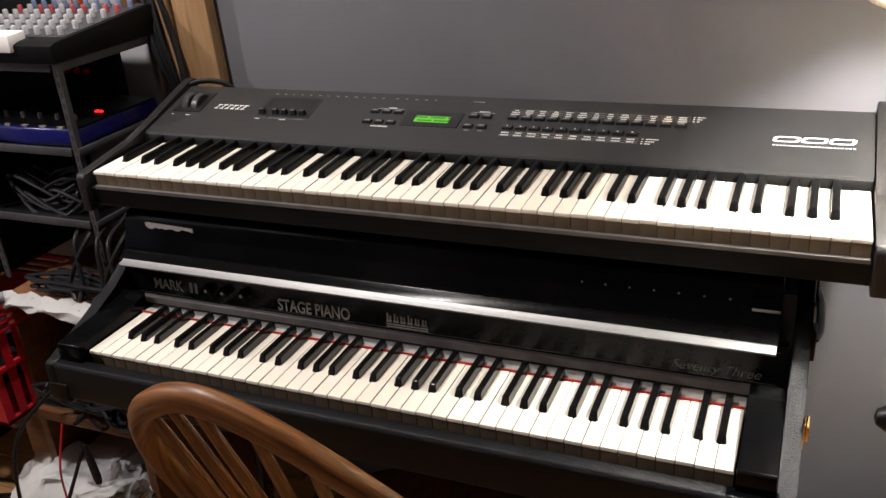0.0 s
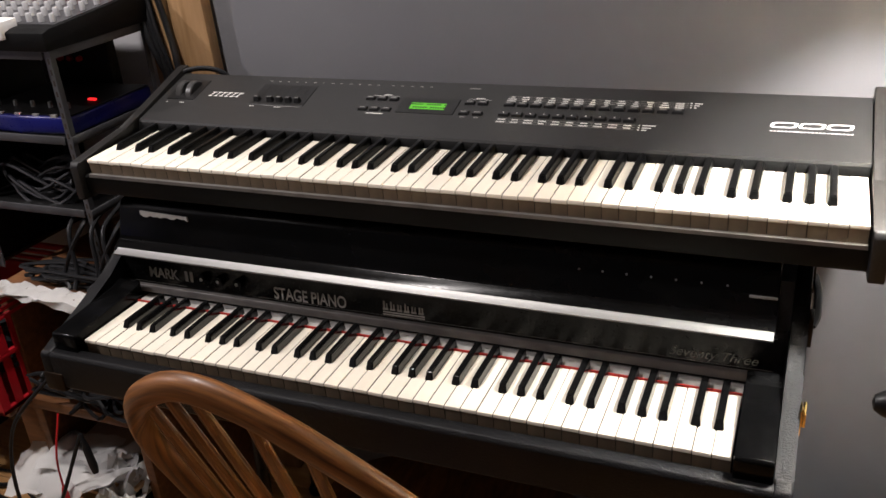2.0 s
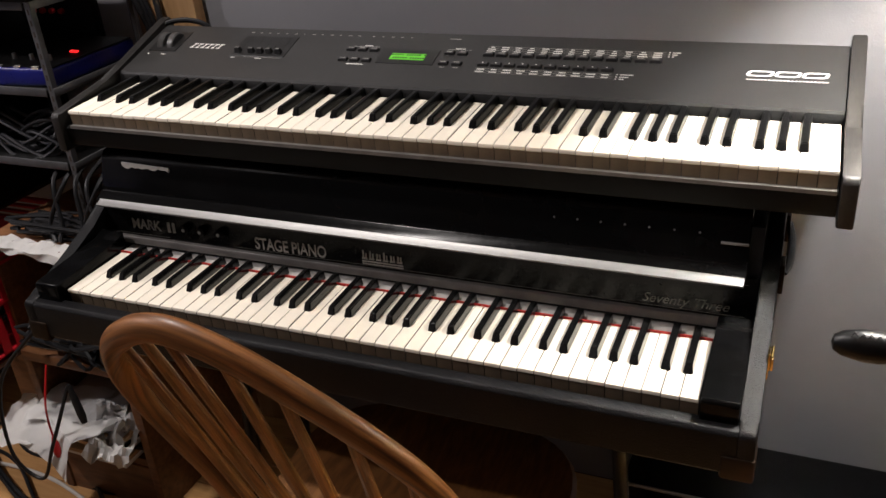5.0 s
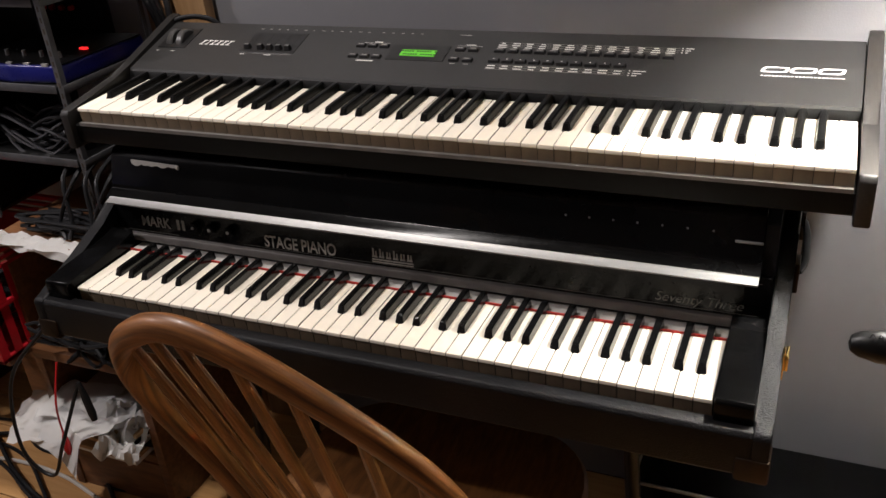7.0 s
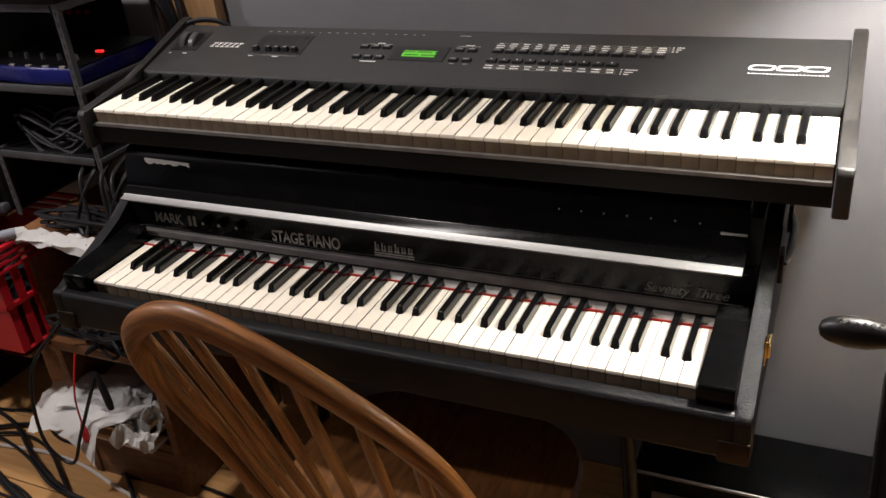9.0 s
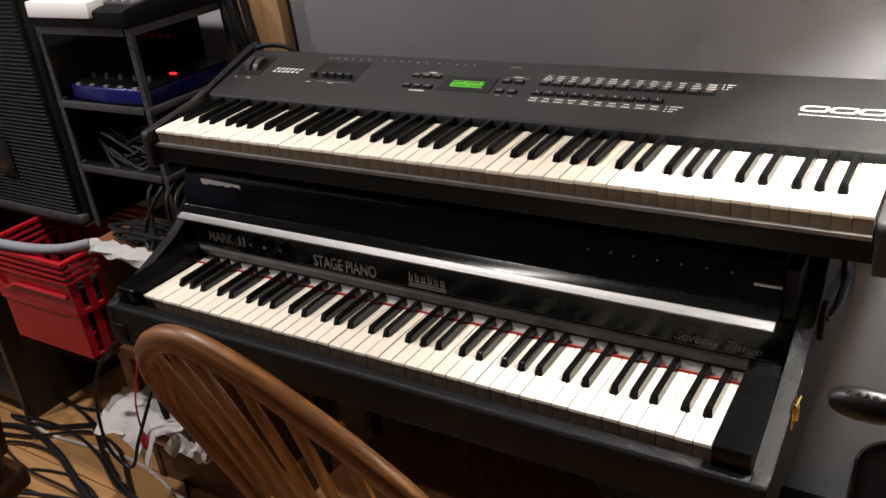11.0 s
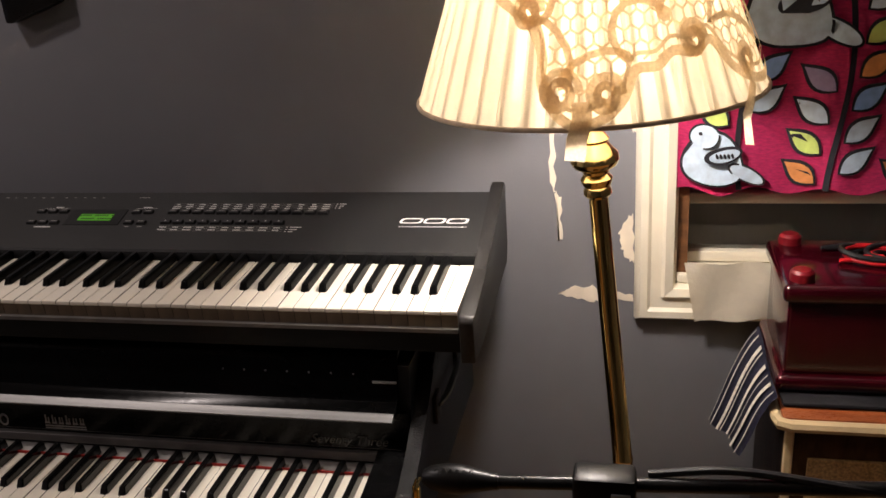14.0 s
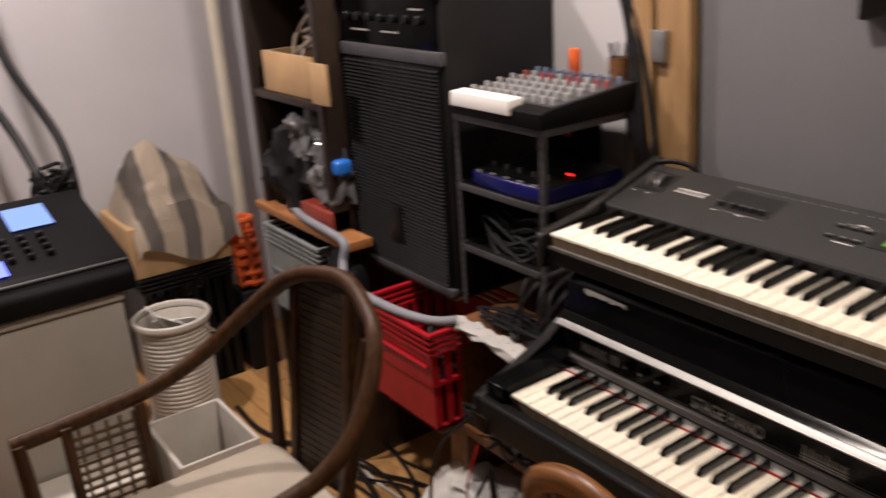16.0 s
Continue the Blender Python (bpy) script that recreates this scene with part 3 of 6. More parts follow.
# fittings
for z, y in ((0.7455, -0.094),):
    bm = bmesh.new()
    bx(bm, 1.1670, y - 0.010, z - 0.034, 1.1695, y + 0.010, z + 0.004, 0.0005)
    bx(bm, 1.1690, y - 0.005, z - 0.024, 1.1745, y + 0.005, z - 0.004, 0.001)
    tube(bm, [(1.1715, y - 0.012, z + 0.002), (1.1725, y + 0.012, z + 0.002)], 0.0022)
    part("latch", bm, "brass", piano, "brass draw latch")
for y in (0.055, 0.215):
    bm = bmesh.new()
    bx(bm, 1.1668, y - 0.016, 0.755, 1.1740, y + 0.016, 0.800, 0.002)
    part("handle_bracket", bm, "worn_brass", piano, "worn brass handle bracket")
bm = bmesh.new()
tube(bm, curve([(1.172, 0.055, 0.780), (1.178, 0.09, 0.776), (1.179, 0.135, 0.776), (1.178, 0.18, 0.776), (1.172, 0.215, 0.780)], 5), 0.006, 8, 0.5)
part("handle", bm, "rubber", piano)
for xa, xb in ((1.128, 1.1690), (0.011, 0.052)):
    bm = bmesh.new()
    bx(bm, xa, -0.2160, 0.6325, xb, -0.175, 0.668, 0.004)
    part("corner_guard", bm, "worn_brass", piano, "worn dark metal corner guard")
for x in (0.18, 0.93):
    for y in (0.10, 0.30):
        bm = bmesh.new()
        lean_x, lean_y = (-0.05 if x < 0.5 else 0.03), (-0.02 if y < 0 else 0.02)
        tube(bm, [(x, y, 0.634), (x + lean_x, y + lean_y, 0.015)], 0.014, 12)
        lathe(bm, [(0.020, 0.0), (0.021, 0.010), (0.016, 0.022)], (x + lean_x, y + lean_y, 0.0), 16)
        part("leg", bm, "black_metal", piano, "black tubular leg")

for k in range(7):
    bm = bmesh.new()
    lathe(bm, [(0.0016, 0), (0.0014, 0.0010), (0.0, 0.0013)], (0.861 + k * 0.0336, 0.0060, 0.854), 10, Matrix.Rotation(radians(75), 3, "X"))
    part("screw", bm, "steel", piano, "small bright screw")
bm = bmesh.new()
bx(bm, 1.091, 0.0010, 0.8425, 1.1265, 0.0050, 0.8455, 0.0008)
part("hinge_strip", bm, "steel", piano, "thin bright hinge strip")
rnd = random.Random(14)
bm = bmesh.new()
rim = [(0.082 + 0.10 * k / 12, 0.8685 - 0.003 * k / 12) for k in range(13)] + [(0.184 - 0.10 * k / 14, 0.8605 + rnd.uniform(-0.002, 0.003)) for k in range(15)]
prism(bm, rim, 0.0065, 0.0110, axis="y")
for v in bm.verts:
    v.co.y += (v.co.z - 0.865) * 0.28
part("torn_label", bm, "felt_grey", piano, "torn remains of a pale paper label")

# ---- spindle-back chair ----
chair = thing("spindle_back_chair", "oiled oak spindle-back chair with bowed back at the piano", "chair", (0.69, -0.2, 0))


def back_y(z):
    return -0.46 - 0.24 * (z - 0.88)


bm = bmesh.new()
bow = curve([(x, back_y(z), z) for x, z in ((0.560, 0.455), (0.518, 0.616), (0.487, 0.697), (0.455, 0.785), (0.458, 0.853), (0.508, 0.895), (0.562, 0.904), (0.630, 0.881), (0.700, 0.838), (0.775, 0.782), (0.832, 0.725), (0.864, 0.660), (0.887, 0.57), (0.888, 0.455))], 7)
tube(bm, bow, [0.0115 + 0.0042 * math.sin(math.pi * i / (len(bow) - 1)) for i in range(len(bow))], 14, 1.15)
part("bowed_back", bm, "bent_oak", chair)
for xt, zt, xb in ((0.476, 0.868, 0.590), (0.512, 0.890, 0.622), (0.550, 0.893, 0.652), (0.616, 0.880, 0.668), (0.680, 0.846, 0.702), (0.752, 0.795, 0.762), (0.815, 0.735, 0.822)):
    bm = bmesh.new()
    pts = [(xt + (xb - xt) * k / 8, back_y(zt + (0.452 - zt) * k / 8), zt + (0.452 - zt) * k / 8) for k in range(9)]
    tube(bm, pts, [0.0062 + 0.0022 * math.sin(math.pi * (k / 8) ** 0.8) for k in range(9)], 10)
    part("spindle", bm, "bent_oak", chair)
bm = bmesh.new()
outline = []
for k in range(40):
    a = k * 2 * math.pi / 40
    px, py = math.copysign(abs(math.cos(a)) ** 0.62, math.cos(a)), math.copysign(abs(math.sin(a)) ** 0.7, math.sin(a))
    outline.append((0.69 + px * (0.232 + 0.015 * py), -0.195 + py * 0.215))
rows = []
for h, e in ((0.416, 0.03), (0.430, 0.004), (0.444, 0.0), (0.455, 0.006)):
    rows.append([bm.verts.new((0.69 + (x - 0.69) * (1 - e / 0.22), -0.195 + (y + 0.195) * (1 - e / 0.22), h)) for x, y in outline])
for k, h in ((0.8, 0.4545), (0.55, 0.446), (0.25, 0.443)):
    rows.append([bm.verts.new((0.69 + (x - 0.69) * k, -0.195 + (y + 0.195) * k, h)) for x, y in outline])
for u, v in zip(rows, rows[1:]):
    for j in range(40):
        bm.faces.new((u[j], u[(j + 1) % 40], v[(j + 1) % 40], v[j]))
bm.faces.new(rows[0][::-1]), bm.faces.new(rows[-1])
part("seat", bm, "oak", chair, "saddled oak seat")
for sx in (-1, 1):
    for sy in (-1, 1):
        bm = bmesh.new()
        a, b = Vector((0.69 + sx * 0.15, -0.195 + sy * 0.14, 0.425)), Vector((0.69 + sx * 0.21, -0.195 + sy * 0.20, 0))
        tube(bm, [a.lerp(b, k / 8) for k in range(9)], [0.013, 0.017, 0.020, 0.021, 0.018, 0.014, 0.017, 0.016, 0.013], 12)
        part("leg", bm, "oak", chair)
for sx in (-1, 1):
    bm = bmesh.new()
    tube(bm, [(0.69 + sx * 0.18, -0.195 - 0.17, 0.19), (0.69 + sx * 0.183, -0.195, 0.19), (0.69 + sx * 0.18, -0.195 + 0.17, 0.19)], [0.008, 0.012, 0.008], 10)
    part("stretcher", bm, "oak", chair)
bm = bmesh.new()
tube(bm, [(0.51, -0.195, 0.19), (0.69, -0.195, 0.19), (0.87, -0.195, 0.19)], [0.008, 0.012, 0.008], 10)
part("stretcher", bm, "oak", chair)

# ---- floor lamp ----
LEAN = Vector((-0.086, 0, 0.9963))
FOOT = Vector((1.503, 0.057, 0.0))


def up_lamp(d):
    return FOOT + LEAN * d


TILT_M = LEAN.to_track_quat("Z", "Y").to_matrix()
floor_lamp = thing("floor_lamp", "leaning brass standard lamp with a pleated cream shade, switched on", "lamp", FOOT)
bm = bmesh.new()
lathe(bm, [(0.14, 0), (0.14, 0.012), (0.12, 0.022), (0.05, 0.032), (0.022, 0.05), (0.015, 0.08)], FOOT, 40)
part("base", bm, "brass", floor_lamp)
bm = bmesh.new()
lathe(bm, [(0.0142, 0.04), (0.0142, 0.70), (0.0150, 0.702), (0.0150, 0.708), (0.0140, 0.710), (0.0125, 1.110), (0.0150, 1.112)], FOOT, 28, TILT_M)
part("pole", bm, "brass", floor_lamp, "polished brass tube")
bm = bmesh.new()
lathe(bm, [(0.014, 1.108), (0.0185, 1.113), (0.0185, 1.119), (0.016, 1.123), (0.019, 1.127), (0.021, 1.134), (0.016, 1.140), (0.018, 1.145), (0.028, 1.151), (0.0315, 1.158), (0.030, 1.167), (0.022, 1.176), (0.019, 1.182), (0.021, 1.186), (0.015, 1.194), (0.010, 1.202), (0.009, 1.27)], FOOT, 36, TILT_M)
part("collar", bm, "brass", floor_lamp, "turned brass collar")
bm = bmesh.new()
bulb_at = Vector((1.338, 0.042, 1.405))
lathe(bm, [(0.012, -0.09), (0.013, -0.06), (0.022, -0.035), (0.030, -0.005), (0.0285, 0.018), (0.015, 0.034), (0.001, 0.037)], bulb_at, 24, TILT_M)
m_bulb, nodes, links, bsdf = node_mat("frosted_bulb_glass")
bsdf.inputs["Base Color"].default_value = (1, 0.95, 0.85, 1)
bsdf.inputs["Transmission Weight"].default_value, bsdf.inputs["Roughness"].default_value = 1.0, 0.3
bsdf.inputs["Emission Color"].default_value, bsdf.inputs["Emission Strength"].default_value = (1, 0.78, 0.5, 1), 12.0
bulb = part("bulb", bm, m_bulb, floor_lamp, "lit bulb")
bulb.visible_shadow = False
m_shade, nodes, links, bsdf = node_mat("cream_pleated_fabric")
out = nodes["Material Output"]
dif, trl, mix = nodes.new("ShaderNodeBsdfDiffuse"), nodes.new("ShaderNodeBsdfTranslucent"), nodes.new("ShaderNodeMixShader")
wv, tc = nodes.new("ShaderNodeTexNoise"), nodes.new("ShaderNodeTexCoord")
wv.inputs["Scale"].default_value = 240
links.new(tc.outputs["Object"], wv.inputs["Vector"])
bp = nodes.new("ShaderNodeBump")
bp.inputs["Strength"].default_value, bp.inputs["Distance"].default_value = 0.4, 0.001
links.new(wv.outputs["Fac"], bp.inputs["Height"])
links.new(bp.outputs["Normal"], dif.inputs["Normal"])
dif.inputs["Color"].default_value, trl.inputs["Color"].default_value = (0.86, 0.83, 0.76, 1), (0.90, 0.83, 0.70, 1)
mix.inputs["Fac"].default_value = 0.58
links.new(dif.outputs["BSDF"], mix.inputs[1]), links.new(trl.outputs["BSDF"], mix.inputs[2])
links.new(mix.outputs["Shader"], out.inputs["Surface"])
S0, S1, R0, R1 = 1.251, 1.560, 0.212, 0.100
TILT_S = Matrix.Rotation(radians(-1.43), 3, "Y")


def on_shade(phi, k, off=0.0):
    """A place on the shade: phi in degrees from the east, k from the lower rim (0) to the top (1)."""
    r = R0 + (R1 - R0) * (k if k < 0 else k ** 0.92) + off
    return up_lamp(S0) + TILT_S @ Vector((r * math.cos(radians(phi)), r * math.sin(radians(phi)), (S1 - S0) * k))


bm = bmesh.new()
N = 264
rows = []
for off_in in (0.0, -0.0012):
    for k in (0, 0.03, 0.1, 0.3, 0.5, 0.7, 0.9, 1.0) if off_in == 0 else (1.0, 0.5, 0.0):
        ring = []
        for j in range(N):
            ph = j % 6
            fold = (0.0040, 0.0034, 0.0022, 0.0008, -0.0014, -0.0036)[ph] * (0.35 + 0.65 * min(1, 8 * k) * (1 - 0.5 * k))
            ring.append(bm.verts.new(on_shade(j * 360 / N + (0.3 * math.sin(j * 1.7)), k, fold + off_in)))
        rows.append(ring)
for u, v in zip(rows, rows[1:] + rows[:1]):
    for j in range(N):
        bm.faces.new((u[j], u[(j + 1) % N], v[(j + 1) % N], v[j]))
shade = part("shade", bm, m_shade, floor_lamp, "pleated cream fabric shade glowing from within")
for j in range(0, N, 6):
    bm = bmesh.new()
    strip = [[bm.verts.new(on_shade((j + s) * 360 / N, k, -0.0055)) for s in (-0.4, 0.3, 0.9)] for k in (0.02, 0.3, 0.6, 0.98)]
    for u, v in zip(strip, strip[1:]):
        for i in range(2):
            bm.faces.new((u[i], u[i + 1], v[i + 1], v[i]))
    sub("pleat", bm, m_shade, shade)
for k, r in ((0.0, 0.0028), (1.0, 0.0028)):
    bm = bmesh.new()
    tube(bm, [on_shade(j * 5, k, 0.001) for j in range(72)], r, 8, 1.0, closed=True)
    part("rim_braid", bm, "shade_trim", floor_lamp, "beige braid along the rim")
# crochet cloth laid over the shade
lace = bmesh.new()


def ribbon(bm, pts, w, off=0.006):
    """A flat band on the shade through (angle, height) pairs."""
    flat = [on_shade(p, k, off) for p, k in pts]
    centre = up_lamp(S0 + 0.15)
    prev = None
    for i, p in enumerate(flat):
        d = (flat[min(i + 1, len(flat) - 1)] - flat[max(i - 1, 0)]).normalized()
        n = (p - centre)
        n.z = 0.25 * n.length
        s = d.cross(n.normalized()).normalized() * w / 2
        row = (bm.verts.new(p - s), bm.verts.new(p + s))
        if prev:
            bm.faces.new((prev[0], prev[1], row[1], row[0]))
        prev = row


EDGE = [(-130, 0.62), (-121, 0.41), (-113, 0.35), (-105, 0.29), (-101, 0.20), (-101, 0.12), (-97, 0.03), (-91, -0.02), (-83, 0.0), (-77, 0.06), (-73, 0.14), (-66, 0.145), (-60, 0.185), (-52, 0.17), (-45, 0.20), (-38, 0.10), (-28, 0.04), (-16, 0.04), (-4, 0.14), (10, 0.40), (20, 0.62)]


def lace_low(phi):
    """The uneven lower edge of the crochet, as a height on the shade."""
    return float(np.interp(phi, [p for p, _ in EDGE], [k for _, k in EDGE]))


def net(shift):
    for i in range(-12, 26):
        for j in range(1, 21):
            cx, cy = -92 + shift + (i + 0.5 * (j % 2)) * 4.9, j * 0.047
            if cy > 0.98 or cy < lace_low(cx - shift) + 0.075 or not -128 < cx - shift < 20:
                continue
            hexa = [(cx + 2.55 * math.sin(radians(60 * k)), cy + 0.0313 * math.cos(radians(60 * k))) for k in range(3)]
            ribbon(lace, hexa, 0.0027), ribbon(lace, [hexa[2], (cx, cy - 0.0313)], 0.0027)
    edge = curve([(p + shift, k + 0.035, 0) for p, k in EDGE], 4)
    ribbon(lace, [(v.x, v.y) for v in edge], 0.011, 0.008)
    ribbon(lace, [(v.x, v.y + 0.045) for v in edge], 0.0045, 0.0075)
    ribbon(lace, [(v.x + 5 * math.sin(i * 0.6), v.y + 0.16 + 0.05 * math.cos(i * 0.6)) for i, v in enumerate(edge)], 0.008, 0.0085)
    for c, k0, size in ((-95.5, 0.120, 1.0), (-82.5, 0.105, 0.9), (-52, 0.245, 0.85), (-107, 0.375, 0.85), (-30, 0.14, 0.8)):
        for turn in (0.0, 0.34):
            spiral = []
            for k in range(30):
                a, rad = radians(k * 22), (1.0 - k / 40) * size * (1 - turn)
                spiral.append((c + shift + 6.0 * rad * math.cos(a), k0 + 0.075 * rad * math.sin(a)))
            ribbon(lace, spiral, 0.0085 if turn == 0 else 0.0035, 0.009)
    ribbon(lace, [(-89 + shift, 0.09), (-89 + shift, 0.03), (-90.5 + shift, -0.03), (-91 + shift, -0.09)], 0.021, 0.010)
    ribbon(lace, [(-31 + shift, 0.07), (-35 + shift, 0.02), (-40 + shift, -0.03), (-42 + shift, -0.12)], 0.015, 0.010)


net(0), net(162)
m_lace, nodes, links, bsdf = node_mat("crochet_cotton")
dif, trl, mix = nodes.new("ShaderNodeBsdfDiffuse"), nodes.new("ShaderNodeBsdfTranslucent"), nodes.new("ShaderNodeMixShader")
wv, tc, cr = nodes.new("ShaderNodeTexNoise"), nodes.new("ShaderNodeTexCoord"), nodes.new("ShaderNodeValToRGB")
wv.inputs["Scale"].default_value = 320
cr.color_ramp.elements[0].color, cr.color_ramp.elements[1].color = (0.56, 0.44, 0.30, 1), (0.88, 0.76, 0.58, 1)
links.new(tc.outputs["Object"], wv.inputs["Vector"]), links.new(wv.outputs["Fac"], cr.inputs["Fac"])
links.new(cr.outputs["Color"], dif.inputs["Color"]), links.new(cr.outputs["Color"], trl.inputs["Color"])
mix.inputs["Fac"].default_value = 0.68
links.new(dif.outputs["BSDF"], mix.inputs[1]), links.new(trl.outputs["BSDF"], mix.inputs[2])
links.new(mix.outputs["Shader"], nodes["Material Output"].inputs["Surface"])
ob = solid("crochet_cloth", lace, m_lace, "beige crochet lace cloth draped over the lamp shade", "cloth")

# ---- window ----
window = thing("window_1", "cream-painted window frame with paint worn at the sill", "window", (1.93, WALL_Y, 0.83))
tagged(window, kind="structure")


def moulding(bm, a, b, w, face, flip=1):
    """A stepped frame board between two corners; w: its outward side."""
    a, b, w = Vector(a), Vector(b), Vector(w)
    prof = [(0, 0.004), (0.006, 0.024), (0.020, 0.028), (0.026, 0.020), (0.044, 0.020), (0.050, 0.026), (0.062, 0.026), (0.070, 0.014), (0.072, 0.0)]
    rings = []
    for p, e in ((a, -1), (b, 1)):
        d = (b - a).normalized() * e
        rings.append([bm.verts.new(p + w * u + d * u + Vector((0, -h, 0))) for u, h in prof])
    for i in range(len(prof) - 1):
        bm.faces.new((rings[0][i], rings[0][i + 1], rings[1][i + 1], rings[1][i]))
    bm.faces.new(rings[0][::-1]), bm.faces.new(rings[1])


wx0, wx1, wz0, wz1 = WIN
for a, b, w in (((wx0, wz0), (wx0, wz1), (-1, 0, 0)), ((wx1, wz1), (wx1, wz0), (1, 0, 0)), ((wx1, wz0), (wx0, wz0), (0, 0, -1)), ((wx0, wz1), (wx1, wz1), (0, 0, 1))):
    bm = bmesh.new()
    moulding(bm, (a[0], WALL_Y, a[1]), (b[0], WALL_Y, b[1]), w, 0)
    part("frame", bm, "cream", window, "stepped cream-painted frame board")
bm = bmesh.new()
bx(bm, wx0, WALL_Y - 0.012, wz0, wx1, WALL_Y + 0.10, wz0 + 0.016, 0.003)
part("window_sill", bm, "cream", window)
bm = bmesh.new()
bx(bm, wx0, WALL_Y, wz0 + 0.016, wx0 + 0.018, WALL_Y + 0.10, wz1)
part("jamb", bm, "brown_wood", window, "bare red-brown wooden jamb")
for z, h in ((wz0 + 0.018, 0.020), (0.957, 0.021), (1.45, 0.03)):
    bm = bmesh.new()
    bx(bm, wx0 + 0.018, WALL_Y + 0.045, z, wx1, WALL_Y + 0.085, z + h, 0.003)
    part("sash_rail", bm, "cream", window)
m_glass, nodes, links, bsdf = node_mat("window_glass")
bsdf.inputs["Base Color"].default_value = (0.9, 0.92, 0.92, 1)
bsdf.inputs["Roughness"].default_value, bsdf.inputs["Transmission Weight"].default_value = 0.03, 1.0
for z0, z1 in ((wz0 + 0.038, 0.957), (0.978, 1.45), (1.48, wz1)):
    bm = bmesh.new()
    bx(bm, wx0 + 0.018, WALL_Y + 0.062, z0, wx1, WALL_Y + 0.066, z1)
    part("pane", bm, m_glass, window)
# Board added behind the panes; its grey stands in for reflections in the glass.
bm = bmesh.new()
bx(bm, wx0 - 0.02, WALL_Y + 0.105, 0.78, wx1 + 0.02, WALL_Y + 0.115, 2.0)
solid("pane_backing", bm, mat("grey_pane_reflection", (0.20, 0.175, 0.165), 0.6), "plain grey board added behind the panes for the glass's grey reflection", "shutter", kind="structure")

# curtain with a printed leaf pattern
def curtain_at(x, z, off=0.0):
    fold = 0.007 * math.sin(x * 34 + 0.8) + 0.003 * math.sin(x * 71 + z * 5) + 0.004 * math.sin(z * 13 + x * 9)
    return (x, WALL_Y - 0.030 + fold - off, z)


curtain = thing("curtain", "magenta linen curtain printed with black vines and coloured leaves", "curtain", (1.9, WALL_Y - 0.03, 1.0))
bm = bmesh.new()
grid = [[bm.verts.new(curtain_at(1.515 + 0.0085 * i, 1.004 + 0.02 * j + 0.006 * math.sin(i * 0.5) * (j == 0))) for j in range(56)] for i in range(98)]
for i in range(97):
    for j in range(55):
        bm.faces.new((grid[i][j], grid[i + 1][j], grid[i + 1][j + 1], grid[i][j + 1]))
bmesh.ops.solidify(bm, geom=bm.faces[:], thickness=-0.0012)
part("cloth", bm, mat("magenta_linen", (0.70, 0.035, 0.165), 0.85, vary=0.16, scale=120, bump=0.8, fine=700, stretch=(1, 1, 3)), curtain)


def leaf(bm, x, z, length, wide, angle, off):
    pts = []
    for k in range(17):
        t = k / 8 if k <= 8 else (16 - k) / 8
        s = 1 if k <= 8 else -1
        u, v = t - 0.35, s * 0.5 * math.sin(math.pi * t ** 0.8) ** 1.2
        a = radians(angle)
        pts.append(curtain_at(x + length * u * math.cos(a) - wide * v * math.sin(a), z + length * u * math.sin(a) + wide * v * math.cos(a), off))
    vs = [bm.verts.new(p) for p in pts[:-1]]
    bm.faces.new(vs)


black = bmesh.new()
tints = {n: bmesh.new() for n in ("pale_blue", "grey_violet", "lime", "rust", "blue")}
names = ["pale_blue", "grey_violet", "pale_blue", "lime", "rust", "blue", "pale_blue"]
count = 0
BIRDS = ((1.582, 1.058, 1.0), (1.685, 1.288, 1.3), (1.99, 1.10, 1.0), (2.10, 1.36, 1.2))
for stem in (1.628, 1.765, 1.900, 2.035, 2.170, 2.30):
    prev = None
    for j in range(80):
        z = 1.007 + j * 0.0135
        x = stem + 0.012 * math.sin(z * 14 + stem * 9)
        row = [black.verts.new(curtain_at(x + s * 0.0045, z, 0.003)) for s in (-1, 1)]
        if prev:
            black.faces.new((prev[0], prev[1], row[1], row[0]))
        prev = row
    for j in range(20):
        z = 1.008 + j * 0.050
        x = stem + 0.012 * math.sin(z * 14 + stem * 9)
        for s in (-1, 1):
            count += 1
            zz = z + (0.020 if s > 0 else 0)
            ang = 38 if s > 0 else 142
            cx, cz = x + s * 0.034, zz + 0.024
            if any(abs(cx - u) < 0.075 * g and abs(cz - w) < 0.065 * g for u, w, g in BIRDS):
                continue
            leaf(black, cx, cz, 0.070, 0.040, ang, 0.0045)
            leaf(tints[names[(count * 3 + int(stem * 40)) % 7]], cx, cz, 0.058, 0.029, ang, 0.0062)
def blob(bm, x, z, rx, rz, angle, off, egg=0.0):
    """A rounded printed patch, narrower at one end by egg."""
    a, ring = radians(angle), []
    for k in range(26):
        t = k * 2 * math.pi / 26
        u, v = rx * math.cos(t), rz * math.sin(t) * (1 - egg * math.cos(t))
        ring.append(bm.verts.new(curtain_at(x + u * math.cos(a) - v * math.sin(a), z + u * math.sin(a) + v * math.cos(a), off)))
    bm.faces.new(ring)


